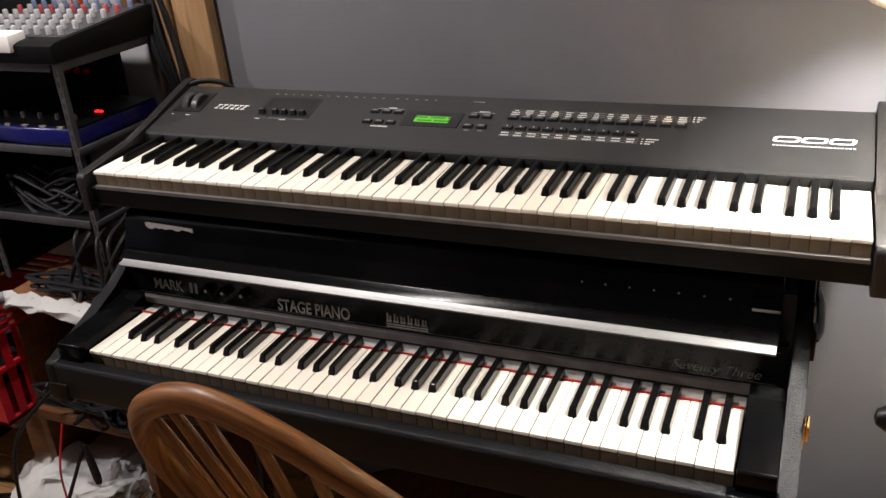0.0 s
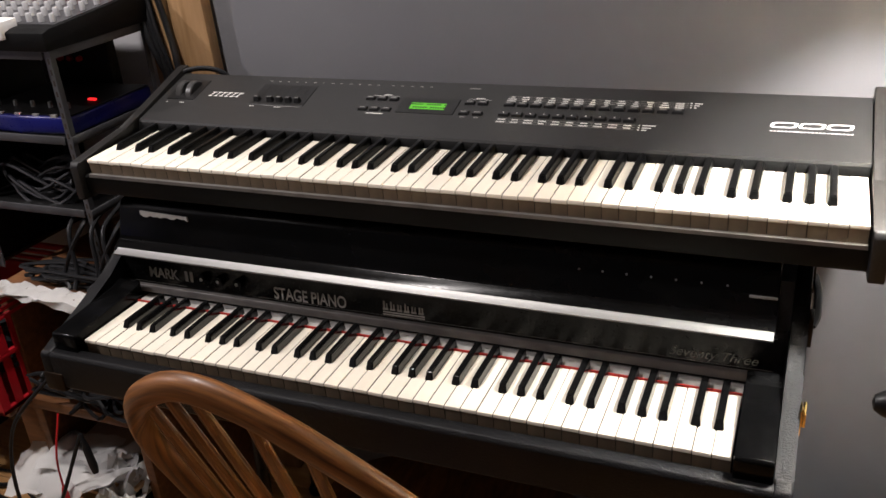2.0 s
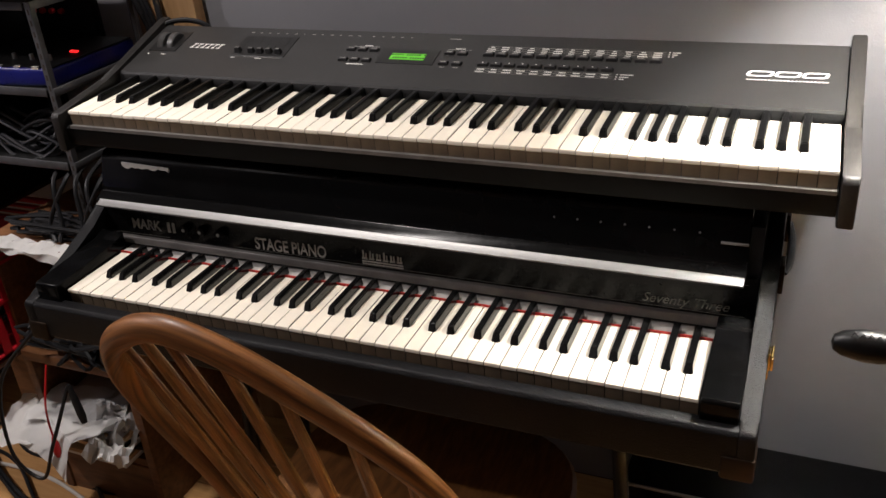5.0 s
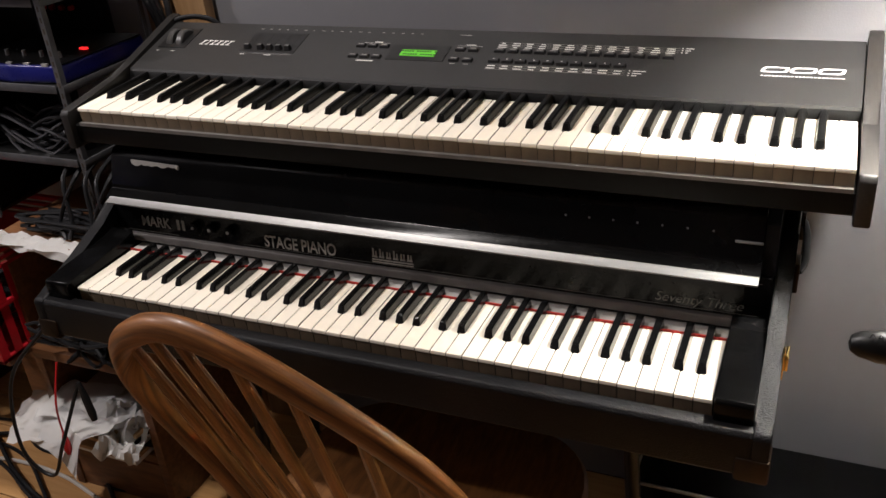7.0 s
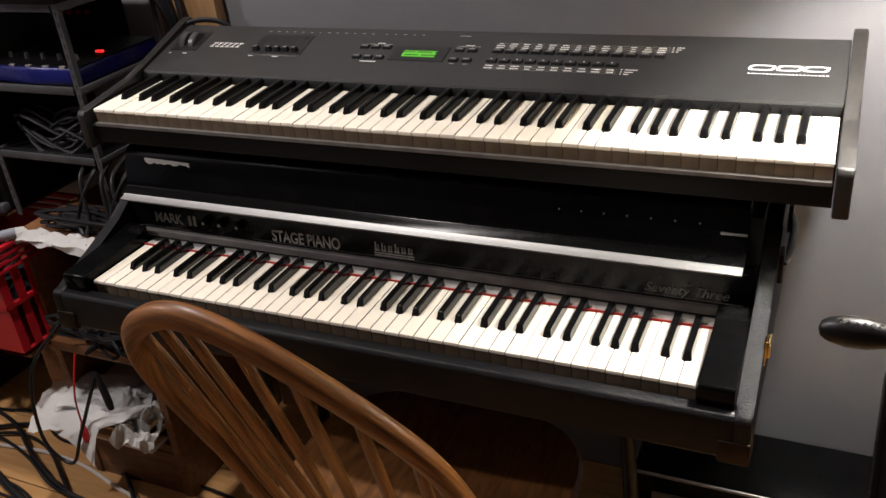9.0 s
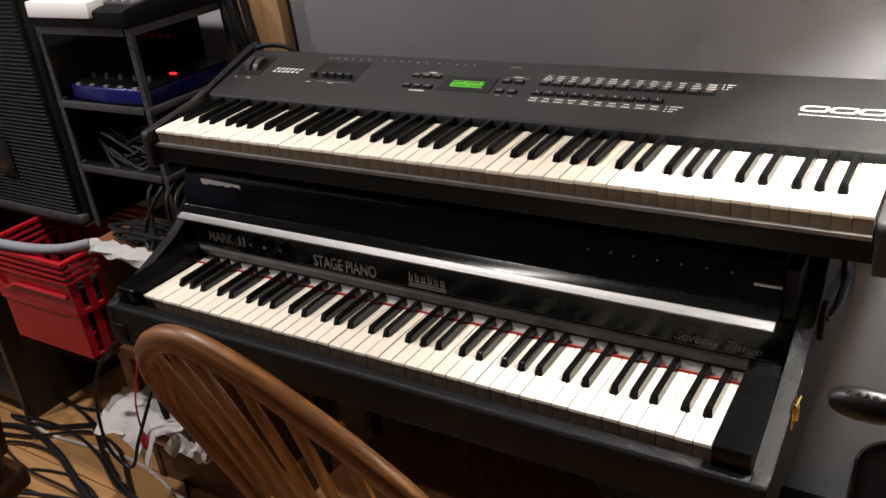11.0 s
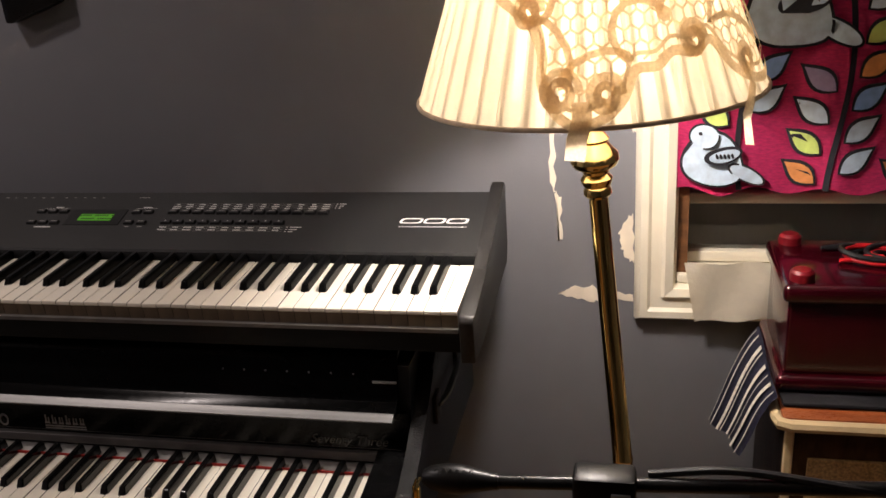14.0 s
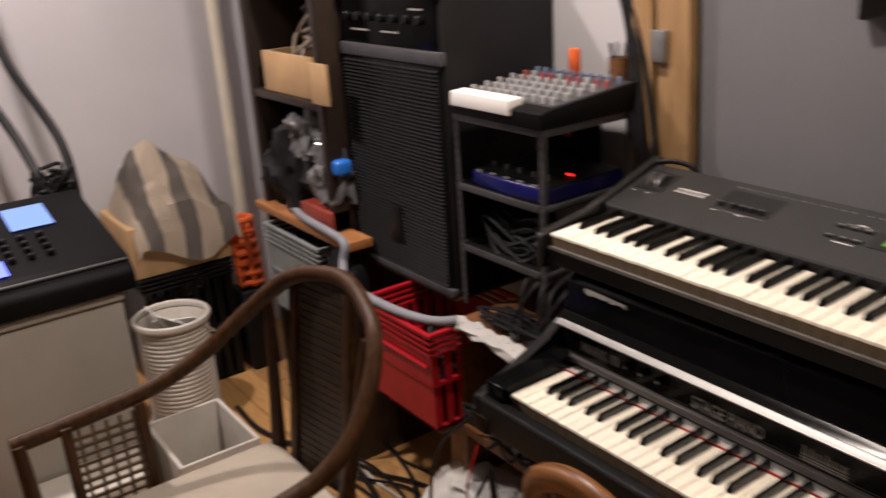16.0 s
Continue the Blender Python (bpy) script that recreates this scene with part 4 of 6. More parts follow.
for bx0, bz0, g in BIRDS:
    blob(black, bx0, bz0, 0.052 * g, 0.046 * g, -35, 0.0108, 0.35), blob(black, bx0 - 0.018 * g, bz0 + 0.043 * g, 0.024 * g, 0.022 * g, 0, 0.0110)
    blob(black, bx0 + 0.050 * g, bz0 - 0.022 * g, 0.034 * g, 0.013 * g, -30, 0.0109)
    blob(tints["pale_blue"], bx0, bz0, 0.048 * g, 0.042 * g, -35, 0.0122, 0.35), blob(tints["pale_blue"], bx0 - 0.018 * g, bz0 + 0.043 * g, 0.021 * g, 0.019 * g, 0, 0.0124)
    blob(tints["pale_blue"], bx0 + 0.050 * g, bz0 - 0.022 * g, 0.030 * g, 0.010 * g, -30, 0.0123)
    blob(black, bx0 + 0.012 * g, bz0 + 0.012 * g, 0.030 * g, 0.015 * g, 12, 0.0136), blob(tints["pale_blue"], bx0 + 0.014 * g, bz0 + 0.012 * g, 0.024 * g, 0.010 * g, 12, 0.0148)
    blob(black, bx0 - 0.024 * g, bz0 + 0.048 * g, 0.003, 0.003, 0, 0.0138)
    for q in range(5):
        blob(black, bx0 + (0.002 + 0.006 * q) * g, bz0 + 0.012 * g, 0.0022, 0.0045, 20, 0.0160)
part("vine_print", black, mat("black_print", (0.012, 0.011, 0.016), 0.85), curtain)
for n, c in (("pale_blue", (0.50, 0.62, 0.74)), ("grey_violet", (0.27, 0.21, 0.33)), ("lime", (0.52, 0.64, 0.16)), ("rust", (0.62, 0.24, 0.07)), ("blue", (0.22, 0.36, 0.68))):
    part(n + "_leaves", tints[n], mat(n + "_leaf_print", c, 0.85, vary=0.15, scale=60), curtain)

# paper towel over the sill
bm = bmesh.new()
g = []
for i in range(18):
    for j in range(12):
        u, v = i / 17, j / 11
        g.append(bm.verts.new((1.541 + 0.020 * v + u * (0.205 - 0.01 * v), WALL_Y - 0.034 - 0.010 * v - 0.004 * math.sin(u * 9 + v * 4), 0.878 - v * (0.108 - 0.018 * u) + 0.002 * math.sin(u * 14))))
for i in range(17):
    for j in range(11):
        bm.faces.new((g[i * 12 + j], g[(i + 1) * 12 + j], g[(i + 1) * 12 + j + 1], g[i * 12 + j + 1]))
bmesh.ops.solidify(bm, geom=bm.faces[:], thickness=0.001)
solid("paper_towel", bm, mat("quilted_paper", (0.80, 0.74, 0.62), 0.9, vary=0.04, scale=30, bump=1.0, fine=150), "white quilted paper towel hanging over the window sill", "paper towel")

# peeled paint
def peel(points, seed):
    rnd = random.Random(seed)
    bm = bmesh.new()
    rim = []
    for (xa, za), (xb, zb) in zip(points, points[1:] + points[:1]):
        for k in range(6):
            t = k / 6
            rim.append((xa + (xb - xa) * t + rnd.uniform(-0.003, 0.003), za + (zb - za) * t + rnd.uniform(-0.003, 0.003)))
    prism(bm, rim, WALL_Y - 0.0012, WALL_Y + 0.001, axis="y")
    part("bare_plaster", bm, "plaster", wall_bits, "bare plaster where the paint has peeled")


wall_bits = bpy.data.objects["wall_north"]
peel([(1.311, 1.125), (1.322, 1.12), (1.321, 1.00), (1.330, 0.985), (1.331, 0.905), (1.325, 0.905), (1.322, 0.99), (1.312, 1.01)], 1)
peel([(1.322, 0.799), (1.345, 0.813), (1.385, 0.816), (1.41, 0.806), (1.456, 0.800), (1.456, 0.788), (1.41, 0.796), (1.385, 0.786), (1.35, 0.792)], 2)
peel([(1.456, 0.955), (1.443, 0.945), (1.430, 0.92), (1.434, 0.895), (1.442, 0.87), (1.456, 0.862)], 3)
peel([(1.445, 1.24), (1.456, 1.24), (1.456, 1.10), (1.449, 1.10)], 4)

# dark bracket high on the wall
bm = bmesh.new()
prism(bm, [(0.338, 1.324), (0.352, 1.324), (0.450, 1.356), (0.455, 1.52), (0.335, 1.52)], WALL_Y - 0.028, WALL_Y, axis="y", bevel=0.004)
solid("wall_bracket", bm, "black_metal", "dark metal bracket fixed high on the grey wall", "bracket")

# boards by the corner
boards = thing("wooden_boards", "two pale pine boards standing against the wall", "boards", (-0.08, 0.39, 0))
for xa, xb, y, lean in ((-0.138, -0.086, 0.372, -0.035), (-0.078, 0.006, 0.380, -0.035)):
    bm = bmesh.new()
    vs = bx(bm, xa, y, 0, xb, y + 0.03, 2.36, 0.003)
    for v in vs:
        v.co.x += lean * (v.co.z - 1.1)
    part("board", bm, "pine", boards)
bm = bmesh.new()
bx(bm, -0.088, 0.364, 1.225, -0.050, 0.379, 1.290, 0.002)
plate = part("switch_plate", bm, "steel", boards, "grey metal switch plate")

# ---- microphone boom ----
boom = thing("boom_stand", "black microphone boom stand with a rubber counterweight", "microphone stand", (1.42, -0.25, 0))
bm = bmesh.new()
lathe(bm, [(0.001, 0.0), (0.008, 0.002), (0.013, 0.010), (0.0168, 0.028), (0.0165, 0.046), (0.012, 0.066), (0.0095, 0.080), (0.009, 0.086)], (1.226, -0.262, 0.8835), 24, Matrix.Rotation(radians(90), 3, "Y"))
part("counterweight", bm, "rubber", boom, "black rubber counterweight")
bm = bmesh.new()
for i in range(6):
    tube(bm, curve([(1.243 + i * 0.0075, -0.272, 0.8985), (1.246 + i * 0.0075, -0.268, 0.9005), (1.249 + i * 0.0075, -0.272, 0.8985)], 3), 0.0006, 5)
part("raised_lettering", bm, "rubber", boom)
bm = bmesh.new()
tube(bm, [(1.305, -0.262, 0.8835), (1.46, -0.262, 0.8915), (2.15, -0.262, 0.931)], 0.0078, 14)
part("boom_arm", bm, "black_metal", boom, "glossy black boom tube")
bm = bmesh.new()
bx(bm, 1.392, -0.281, 0.838, 1.458, -0.244, 0.9065, 0.006)
bx(bm, 1.400, -0.276, 0.800, 1.448, -0.248, 0.842, 0.005)
part("clamp", bm, "rubber", boom, "black swivel clamp")
bm = bmesh.new()
bx(bm, 1.432, -0.2835, 0.884, 1.452, -0.2805, 0.892, 0.001)
bx(bm, 1.440, -0.2830, 0.874, 1.447, -0.2805, 0.886, 0.001)
part("clamp_mark", bm, "steel", boom)
bm = bmesh.new()
tube(bm, [(1.424, -0.262, 0.805), (1.424, -0.262, 0.20)], 0.0095, 14)
part("post", bm, "black_metal", boom)
for a in (100, 220, 340):
    bm = bmesh.new()
    c, s = math.cos(radians(a)), math.sin(radians(a))
    tube(bm, [(1.424 + 0.012 * c, -0.262 + 0.012 * s, 0.24), (1.424 + 0.30 * c, -0.262 + 0.30 * s, 0.014)], 0.008, 10)
    lathe(bm, [(0.012, -0.014), (0.013, 0.0), (0.010, 0.012)], (1.424 + 0.30 * c, -0.262 + 0.30 * s, 0.014), 12)
    part("leg", bm, "black_metal", boom)
bm = bmesh.new()
tube(bm, curve([(1.47, -0.255, 0.901), (1.56, -0.258, 0.913), (1.68, -0.266, 0.905), (1.80, -0.268, 0.897), (2.0, -0.27, 0.88), (2.1, -0.26, 0.6), (2.15, -0.25, 0.01)], 8), 0.0045, 8)
solid("microphone_cable", bm, "cable", "thin black cable lying along the boom arm", "cable")

# ---- music stand ----
stand = thing("music_stand", "black sheet-metal music stand with a riveted desk", "music stand", (1.55, -0.5, 0))


def desk(x, d, off=0.0):
    """A place on the desk, d down from its upper edge."""
    rise = 0.045 * (x - 1.28)
    return (x, -0.476 - d * 0.41 - off * 0.91, 1.008 + rise - d * 0.91 + off * 0.41)


bm = bmesh.new()
outline = []
for cx, cd, a0 in ((1.297, 0.022, 180), (1.758, 0.022, 270), (1.758, 0.30, 0), (1.297, 0.30, 90)):
    for k in range(7):
        a = radians(a0 + 15 * k)
        outline.append((cx + 0.020 * math.cos(a), cd + 0.020 * math.sin(a)))
rows = [[bm.verts.new(desk(x, d, o)) for x, d in outline] for o in (0.0, 0.0018)]
bm.faces.new(rows[0]), bm.faces.new(rows[1][::-1])
for i in range(28):
    bm.faces.new((rows[0][i], rows[0][(i + 1) % 28], rows[1][(i + 1) % 28], rows[1][i]))
part("desk", bm, mat("black_enamel", (0.005, 0.0048, 0.0047), 0.55, vary=0.2, scale=8, bump=0.1), stand)
bm = bmesh.new()
tube(bm, [desk(x, d, 0.001) for x, d in outline], 0.0030, 6, 1, closed=True)
part("rolled_edge", bm, "black_metal", stand)
for x, d in ((1.300, 0.026), (1.755, 0.026), (1.300, 0.295), (1.755, 0.295)):
    bm = bmesh.new()
    bmesh.ops.create_uvsphere(bm, u_segments=12, v_segments=6, radius=0.0045, matrix=Matrix.Translation(desk(x, d, 0.002)))
    part("rivet", bm, "black_metal", stand)
bm = bmesh.new()
bx(bm, 1.30, -0.655, 0.715, 1.755, -0.598, 0.722, 0.002)
part("ledge", bm, "black_metal", stand)
bm = bmesh.new()
tube(bm, [(1.527, -0.535, 0.86), (1.527, -0.52, 0.75), (1.527, -0.52, 0.10)], 0.011, 14)
part("post", bm, "black_metal", stand)
for a in (30, 150, 270):
    bm = bmesh.new()
    c, s = math.cos(radians(a)), math.sin(radians(a))
    tube(bm, [(1.527, -0.52, 0.14), (1.527 + 0.23 * c, -0.52 + 0.23 * s, 0.012)], 0.008, 10)
    part("leg", bm, "black_metal", stand)

# ---- low black case on the floor ----
case = thing("equipment_case", "low black equipment case with a bright metal edge on the floor", "case", (1.17, 0.26, 0))
bm = bmesh.new()
bx(bm, 0.928, 0.212, 0, 1.42, 0.40, 0.188, 0.006)
part("body", bm, "gloss", case)
bm = bmesh.new()
tube(bm, [(0.930, 0.395, 0.190), (0.930, 0.214, 0.190), (1.418, 0.214, 0.190)], 0.0035, 8)
part("metal_edge", bm, "alu", case)
bm = bmesh.new()
bx(bm, 0.97, 0.208, 0.04, 1.38, 0.213, 0.15, 0.002)
part("front_panel", bm, "grey_strip", case)

# ---- by the window: cabinet, cloth, red box ----
cab = thing("speaker_cabinet", "veneered loudspeaker cabinet with cream edging and a woven front", "cabinet", (1.92, 0.24, 0))
bm = bmesh.new()
bx(bm, 1.664, 0.095, 0.738, 2.20, 0.385, 0.762, 0.008)
part("top", bm, "teak", cab, "red-brown veneered top")
bm = bmesh.new()
tube(bm, [(1.672, 0.380, 0.750), (1.664, 0.370, 0.750), (1.661, 0.110, 0.750), (1.664, 0.097, 0.750), (1.676, 0.092, 0.750), (2.20, 0.092, 0.750)], 0.0095, 8)
part("edge_trim", bm, "gold_trim", cab, "cream edging")
bm = bmesh.new()
bx(bm, 1.674, 0.105, 0.0, 2.19, 0.38, 0.738, 0.003)
part("body", bm, "dark_wood", cab)
bm = bmesh.new()
bx(bm, 1.672, 0.098, 0.0, 1.684, 0.112, 0.738, 0.002)
part("corner_trim", bm, "gold_trim", cab)
bm = bmesh.new()
bx(bm, 1.705, 0.099, 0.10, 2.16, 0.106, 0.690, 0.002)
part("speaker_cloth", bm, "cane_cloth", cab, "golden-brown woven speaker cloth")

box = thing("red_box", "glossy dark red metal box with round feet on its lid", "box", (1.87, 0.235, 0.775))
bm = bmesh.new()
bx(bm, 1.672, 0.158, 0.778, 2.08, 0.335, 0.930, 0.006, 3)
part("body", bm, "red_lacquer", box)
bm = bmesh.new()
bx(bm, 1.663, 0.150, 0.912, 2.09, 0.343, 0.941, 0.010, 3)
part("lid", bm, "red_lacquer", box)
bm = bmesh.new()
bx(bm, 1.661, 0.146, 0.772, 2.095, 0.347, 0.798, 0.010, 3)
part("plinth", bm, "red_lacquer", box)
for x, y in ((1.690, 0.176), (1.696, 0.322), (2.06, 0.174), (2.06, 0.318)):
    bm = bmesh.new()
    lathe(bm, [(0.017, 0), (0.0175, 0.006), (0.0165, 0.013), (0.012, 0.017), (0.0, 0.0175)], (x, y, 0.940), 24)
    part("foot", bm, mat("red_rubber", (0.13, 0.003, 0.007), 0.35), box, "round red rubber foot")
leads = thing("test_leads", "coiled red and black test leads on the red box", "cable", (1.78, 0.25, 0.957))
for i, (c, z) in enumerate((("cable", 0.947), ("red_vinyl", 0.951), ("cable", 0.955))):
    bm = bmesh.new()
    pts = [(1.80 + 0.050 * math.cos(k * 0.7 + i) + 0.004 * k, 0.25 + 0.030 * math.sin(k * 0.7 + i), z + 0.003 * math.sin(k)) for k in range(16)]
    tube(bm, curve(pts, 4), 0.0042, 8)
    part("lead", bm, c, leads)
for xa, ya, c in ((1.735, 0.285, "cable"), (1.752, 0.235, "red_vinyl")):
    bm = bmesh.new()
    tube(bm, [(xa, ya, 0.947), (xa + 0.035, ya + 0.006, 0.948), (xa + 0.06, ya + 0.002, 0.950)], [0.003, 0.006, 0.0065], 10)
    part("clip", bm, c, leads)
cloth = bmesh.new()
stripes = bmesh.new()


def cloth_at(u, v, off=0.0):
    """u along the box from back to front, v down the drape."""
    y = 0.330 - 0.215 * u + 0.004 * math.sin(v * 6)
    x = 1.660 - (0.070 - 0.024 * u) * v ** 0.8 - 0.004 * math.sin(u * 9) * v
    z = 0.790 - 0.012 * u - (0.180 - 0.085 * u) * v + 0.004 * math.sin(u * 8 + v * 3)
    return (x - off, y - off, z + off * 0.5)


def sheet(bm, u0, u1, v0, v1, nu, nv, off):
    g = [[bm.verts.new(cloth_at(u0 + (u1 - u0) * i / nu, v0 + (v1 - v0) * j / nv, off)) for j in range(nv + 1)] for i in range(nu + 1)]
    for i in range(nu):
        for j in range(nv):
            bm.faces.new((g[i][j], g[i + 1][j], g[i + 1][j + 1], g[i][j + 1]))


rug = thing("striped_cloth", "navy woven cloth with white stripes hanging beside the red box", "cloth", (1.62, 0.2, 0.76))
sheet(cloth, 0, 1, 0, 1, 20, 14, 0)
bmesh.ops.solidify(cloth, geom=cloth.faces[:], thickness=0.003)
part("cloth", cloth, mat("navy_weave", (0.020, 0.020, 0.045), 0.9, vary=0.3, scale=150, bump=1.0, fine=500), rug)
for u, w in ((0.06, 0.012), (0.16, 0.02), (0.30, 0.045), (0.38, 0.015), (0.52, 0.05), (0.66, 0.014), (0.78, 0.05), (0.92, 0.014)):
    sheet(stripes, u, u + w, 0.01, 0.995, 2, 14, 0.0035)
part("white_stripes", stripes, mat("white_weave", (0.62, 0.58, 0.50), 0.9, vary=0.25, scale=200, bump=1.0, fine=500), rug)
bm = bmesh.new()
bx(bm, 1.668, 0.120, 0.7625, 2.15, 0.37, 0.771, 0.005)
solid("folded_cloth", bm, "black_bag", "folded navy cloth under the red box", "cloth")

# ---- wooden cabinet in the corner ----
cabinet = thing("wooden_cabinet", "open brown wooden cabinet with a lower shelf", "cabinet", (-0.165, 0.2, 0))
for n, a in (("side", (-0.347, 0.012, 0, -0.325, 0.385, 0.640)), ("side", (-0.072, 0.012, 0, -0.050, 0.385, 0.640)), ("top", (-0.349, 0.008, 0.640, -0.040, 0.388, 0.660)), ("shelf", (-0.325, -0.004, 0.378, -0.072, 0.375, 0.402)), ("shelf", (-0.325, 0.02, 0.120, -0.072, 0.375, 0.142)), ("plinth", (-0.325, 0.016, 0.0, -0.072, 0.034, 0.120)), ("back", (-0.325, 0.375, 0.0, -0.072, 0.385, 0.640))):
    bm = bmesh.new()
    bx(bm, *a, 0.002)
    part(n, bm, "brown_wood", cabinet)
bm = bmesh.new()
g = []
for i in range(21):
    for j in range(8):
        u, v = i / 20, j / 7
        drop = max(0.0, v - 0.45) * (0.025 + 0.13 * max(0.0, u - 0.45) ** 1.2 * (1.9 - 1.5 * u) + 0.008 * math.sin(i * 1.3))
        g.append(bm.verts.new((-0.347 + 0.30 * u, 0.034 - 0.029 * min(v, 0.45) / 0.45 - 0.012 * (v > 0.45) - 0.004 * math.sin(i + j), 0.664 + 0.005 * math.sin(i * 1.9 + j) * (v < 0.5) - drop)))
for i in range(20):
    for j in range(7):
        bm.faces.new((g[i * 8 + j], g[(i + 1) * 8 + j], g[(i + 1) * 8 + j + 1], g[i * 8 + j + 1]))
bmesh.ops.solidify(bm, geom=bm.faces[:], thickness=0.0015)
solid("white_cloth", bm, "white", "crumpled white cloth over the front of the cabinet top", "cloth")
rnd = random.Random(8)
tangle = thing("cable_tangle", "tangled thin black cables on the cabinet top", "cable", (-0.17, 0.07, 0.665), "cable tangles")
for k in range(8):
    pts = [(rnd.uniform(-0.30, -0.04), rnd.uniform(0.03, 0.12), 0.669 + 0.004 * k) for _ in range(7)]
    strand(tangle, curve(pts, 5), 0.0035, 6, "cable")

# ---- metal rack with mixer and effects ----
rack = thing("metal_rack", "small grey steel rack with two shelves, standing on the cabinet", "rack", (-0.25, 0.23, 0.66))
XL, XR, YF, YB = -0.411, -0.117, 0.088, 0.345
for x, y in ((XL, YF), (XR, YF), (XL, YB), (XR, YB)):
    bm = bmesh.new()
    sx, sy = (1 if x == XL else -1), (1 if y == YF else -1)
    prism(bm, [(x, y), (x + sx * 0.012, y), (x + sx * 0.012, y + sy * 0.002), (x + sx * 0.002, y + sy * 0.002), (x + sx * 0.002, y + sy * 0.012), (x, y + sy * 0.012)], 0.6605, 1.122, axis="z")
    post = part("post", bm, "dark_steel", rack, "slotted grey steel angle post")
    bm = bmesh.new()
    for k in range(22):
        bx(bm, x + sx * 0.004, y - sy * 0.0004, 0.68 + k * 0.020, x + sx * 0.008, y + sy * 0.0004, 0.69 + k * 0.020)
    sub("slots", bm, "gap", post)
for z in (1.108, 0.948, 0.800):
    for a in ((XL + 0.016, YF - 0.002, XR - 0.016, YF + 0.001), (XL + 0.016, YB - 0.001, XR - 0.016, YB + 0.002), (XL - 0.002, YF, XL + 0.001, YB), (XR - 0.001, YF, XR + 0.002, YB)):
        bm = bmesh.new()
        bx(bm, a[0], a[1], z, a[2], a[3], z + 0.016, 0.0008)
        part("shelf_rail", bm, "dark_steel", rack)
    bm = bmesh.new()
    bx(bm, XL + 0.002, YF + 0.002, z + 0.009, XR - 0.002, YB - 0.002, z + 0.013)
    part("shelf", bm, "black_metal", rack)

mixer = thing("mixing_desk", "black mixing desk with grey knobs and a white front strip", "mixer", (-0.25, 0.22, 1.122))
bm = bmesh.new()
prism(bm, [(0.076, 1.1245), (0.074, 1.158), (0.090, 1.163), (0.345, 1.184), (0.362, 1.182), (0.362, 1.1245)], -0.398, -0.106, bevel=0.003)
part("body", bm, "synth_case", mixer)
bm = bmesh.new()
prism(bm, [(0.066, 1.146), (0.068, 1.177), (0.108, 1.179), (0.108, 1.146)], -0.392, -0.195, bevel=0.002)
part("white_strip", bm, "white", mixer, "white strip along the front")
bm = bmesh.new()
prism(bm, [(0.112, 1.1646), (0.112, 1.1662), (0.340, 1.1849), (0.340, 1.1833)], -0.392, -0.112)
part("channel_panel", bm, mat("grey_channel_panel", (0.035, 0.035, 0.038), 0.4, vary=0.3, scale=60), mixer, "grey printed channel panel")
bm = bmesh.new()
lathe(bm, [(0.0062, 0), (0.0060, 0.004), (0.0052, 0.014), (0.0042, 0.0155), (0, 0.0155)], (0, 0, 0), 10)
knob = finish("knob", bm, "grey_knob")
bm = bmesh.new()
lathe(bm, [(0.0060, 0), (0.0056, 0.004), (0.0048, 0.013), (0.0038, 0.0145), (0, 0.0145)], (0, 0, 0), 10)
knob_b = finish("knob", bm, mat("blue_grey_knob", (0.14, 0.18, 0.28), 0.4))
bm = bmesh.new()
lathe(bm, [(0.0060, 0), (0.0056, 0.004), (0.0048, 0.013), (0.0038, 0.0145), (0, 0.0145)], (0, 0, 0), 10)
knob_r = finish("knob", bm, mat("dull_red_knob", (0.34, 0.07, 0.07), 0.4))
for i in range(10):
    for j in range(6):
        x, y = -0.380 + i * 0.0282, 0.126 + j * 0.038
        ob = new("knob", knob_r if j == 4 and i % 3 != 1 else knob_b if j == 5 else knob)
        ob.parent = mixer
        ob.matrix_parent_inverse = mixer.matrix_basis.inverted()
        ob.matrix_basis = pose(x, y, 1.1672 + (y - 0.112) * 0.0820 - 0.0005, 4.7, 0, 0)
bm = bmesh.new()
bx(bm, -0.290, 0.325, 1.1845, -0.265, 0.342, 1.244, 0.004)
solid("marker", bm, "orange", "bright orange plastic marker standing on the mixer", "marker")
cup = thing("pen_cup", "dark cup of pens on the mixing desk", "pen cup", (-0.15, 0.34, 1.19))
bm = bmesh.new()
lathe(bm, [(0.020, 1.184), (0.022, 1.232), (0.020, 1.232), (0.018, 1.190)], (-0.155, 0.345, 0), 16)
part("cup", bm, "brown_wood", cup)
for k in range(5):
    bm = bmesh.new()
    a = k * 1.3
    tube(bm, [(-0.155 + 0.008 * math.cos(a), 0.345 + 0.008 * math.sin(a), 1.20), (-0.155 + 0.020 * math.cos(a), 0.345 + 0.018 * math.sin(a), 1.262)], 0.0035, 8)
    part("pen", bm, "black_metal" if k % 2 else "steel", cup)
fx = thing("effects_unit", "royal blue effects unit with small knobs and a red light", "effects unit", (-0.25, 0.2, 0.962))
bm = bmesh.new()
prism(bm, [(-0.375, 0.104), (-0.25, 0.096), (-0.125, 0.104), (-0.122, 0.33), (-0.378, 0.33)], 0.9622, 0.996, axis="z", bevel=0.006)
part("body", bm, "blue", fx)
bm = bmesh.new()
prism(bm, [(-0.372, 0.112), (-0.25, 0.104), (-0.128, 0.112), (-0.125, 0.326), (-0.375, 0.326)], 0.9960, 0.9985, axis="z")
part("top_panel", bm, "synth_case", fx, "matt black top panel")
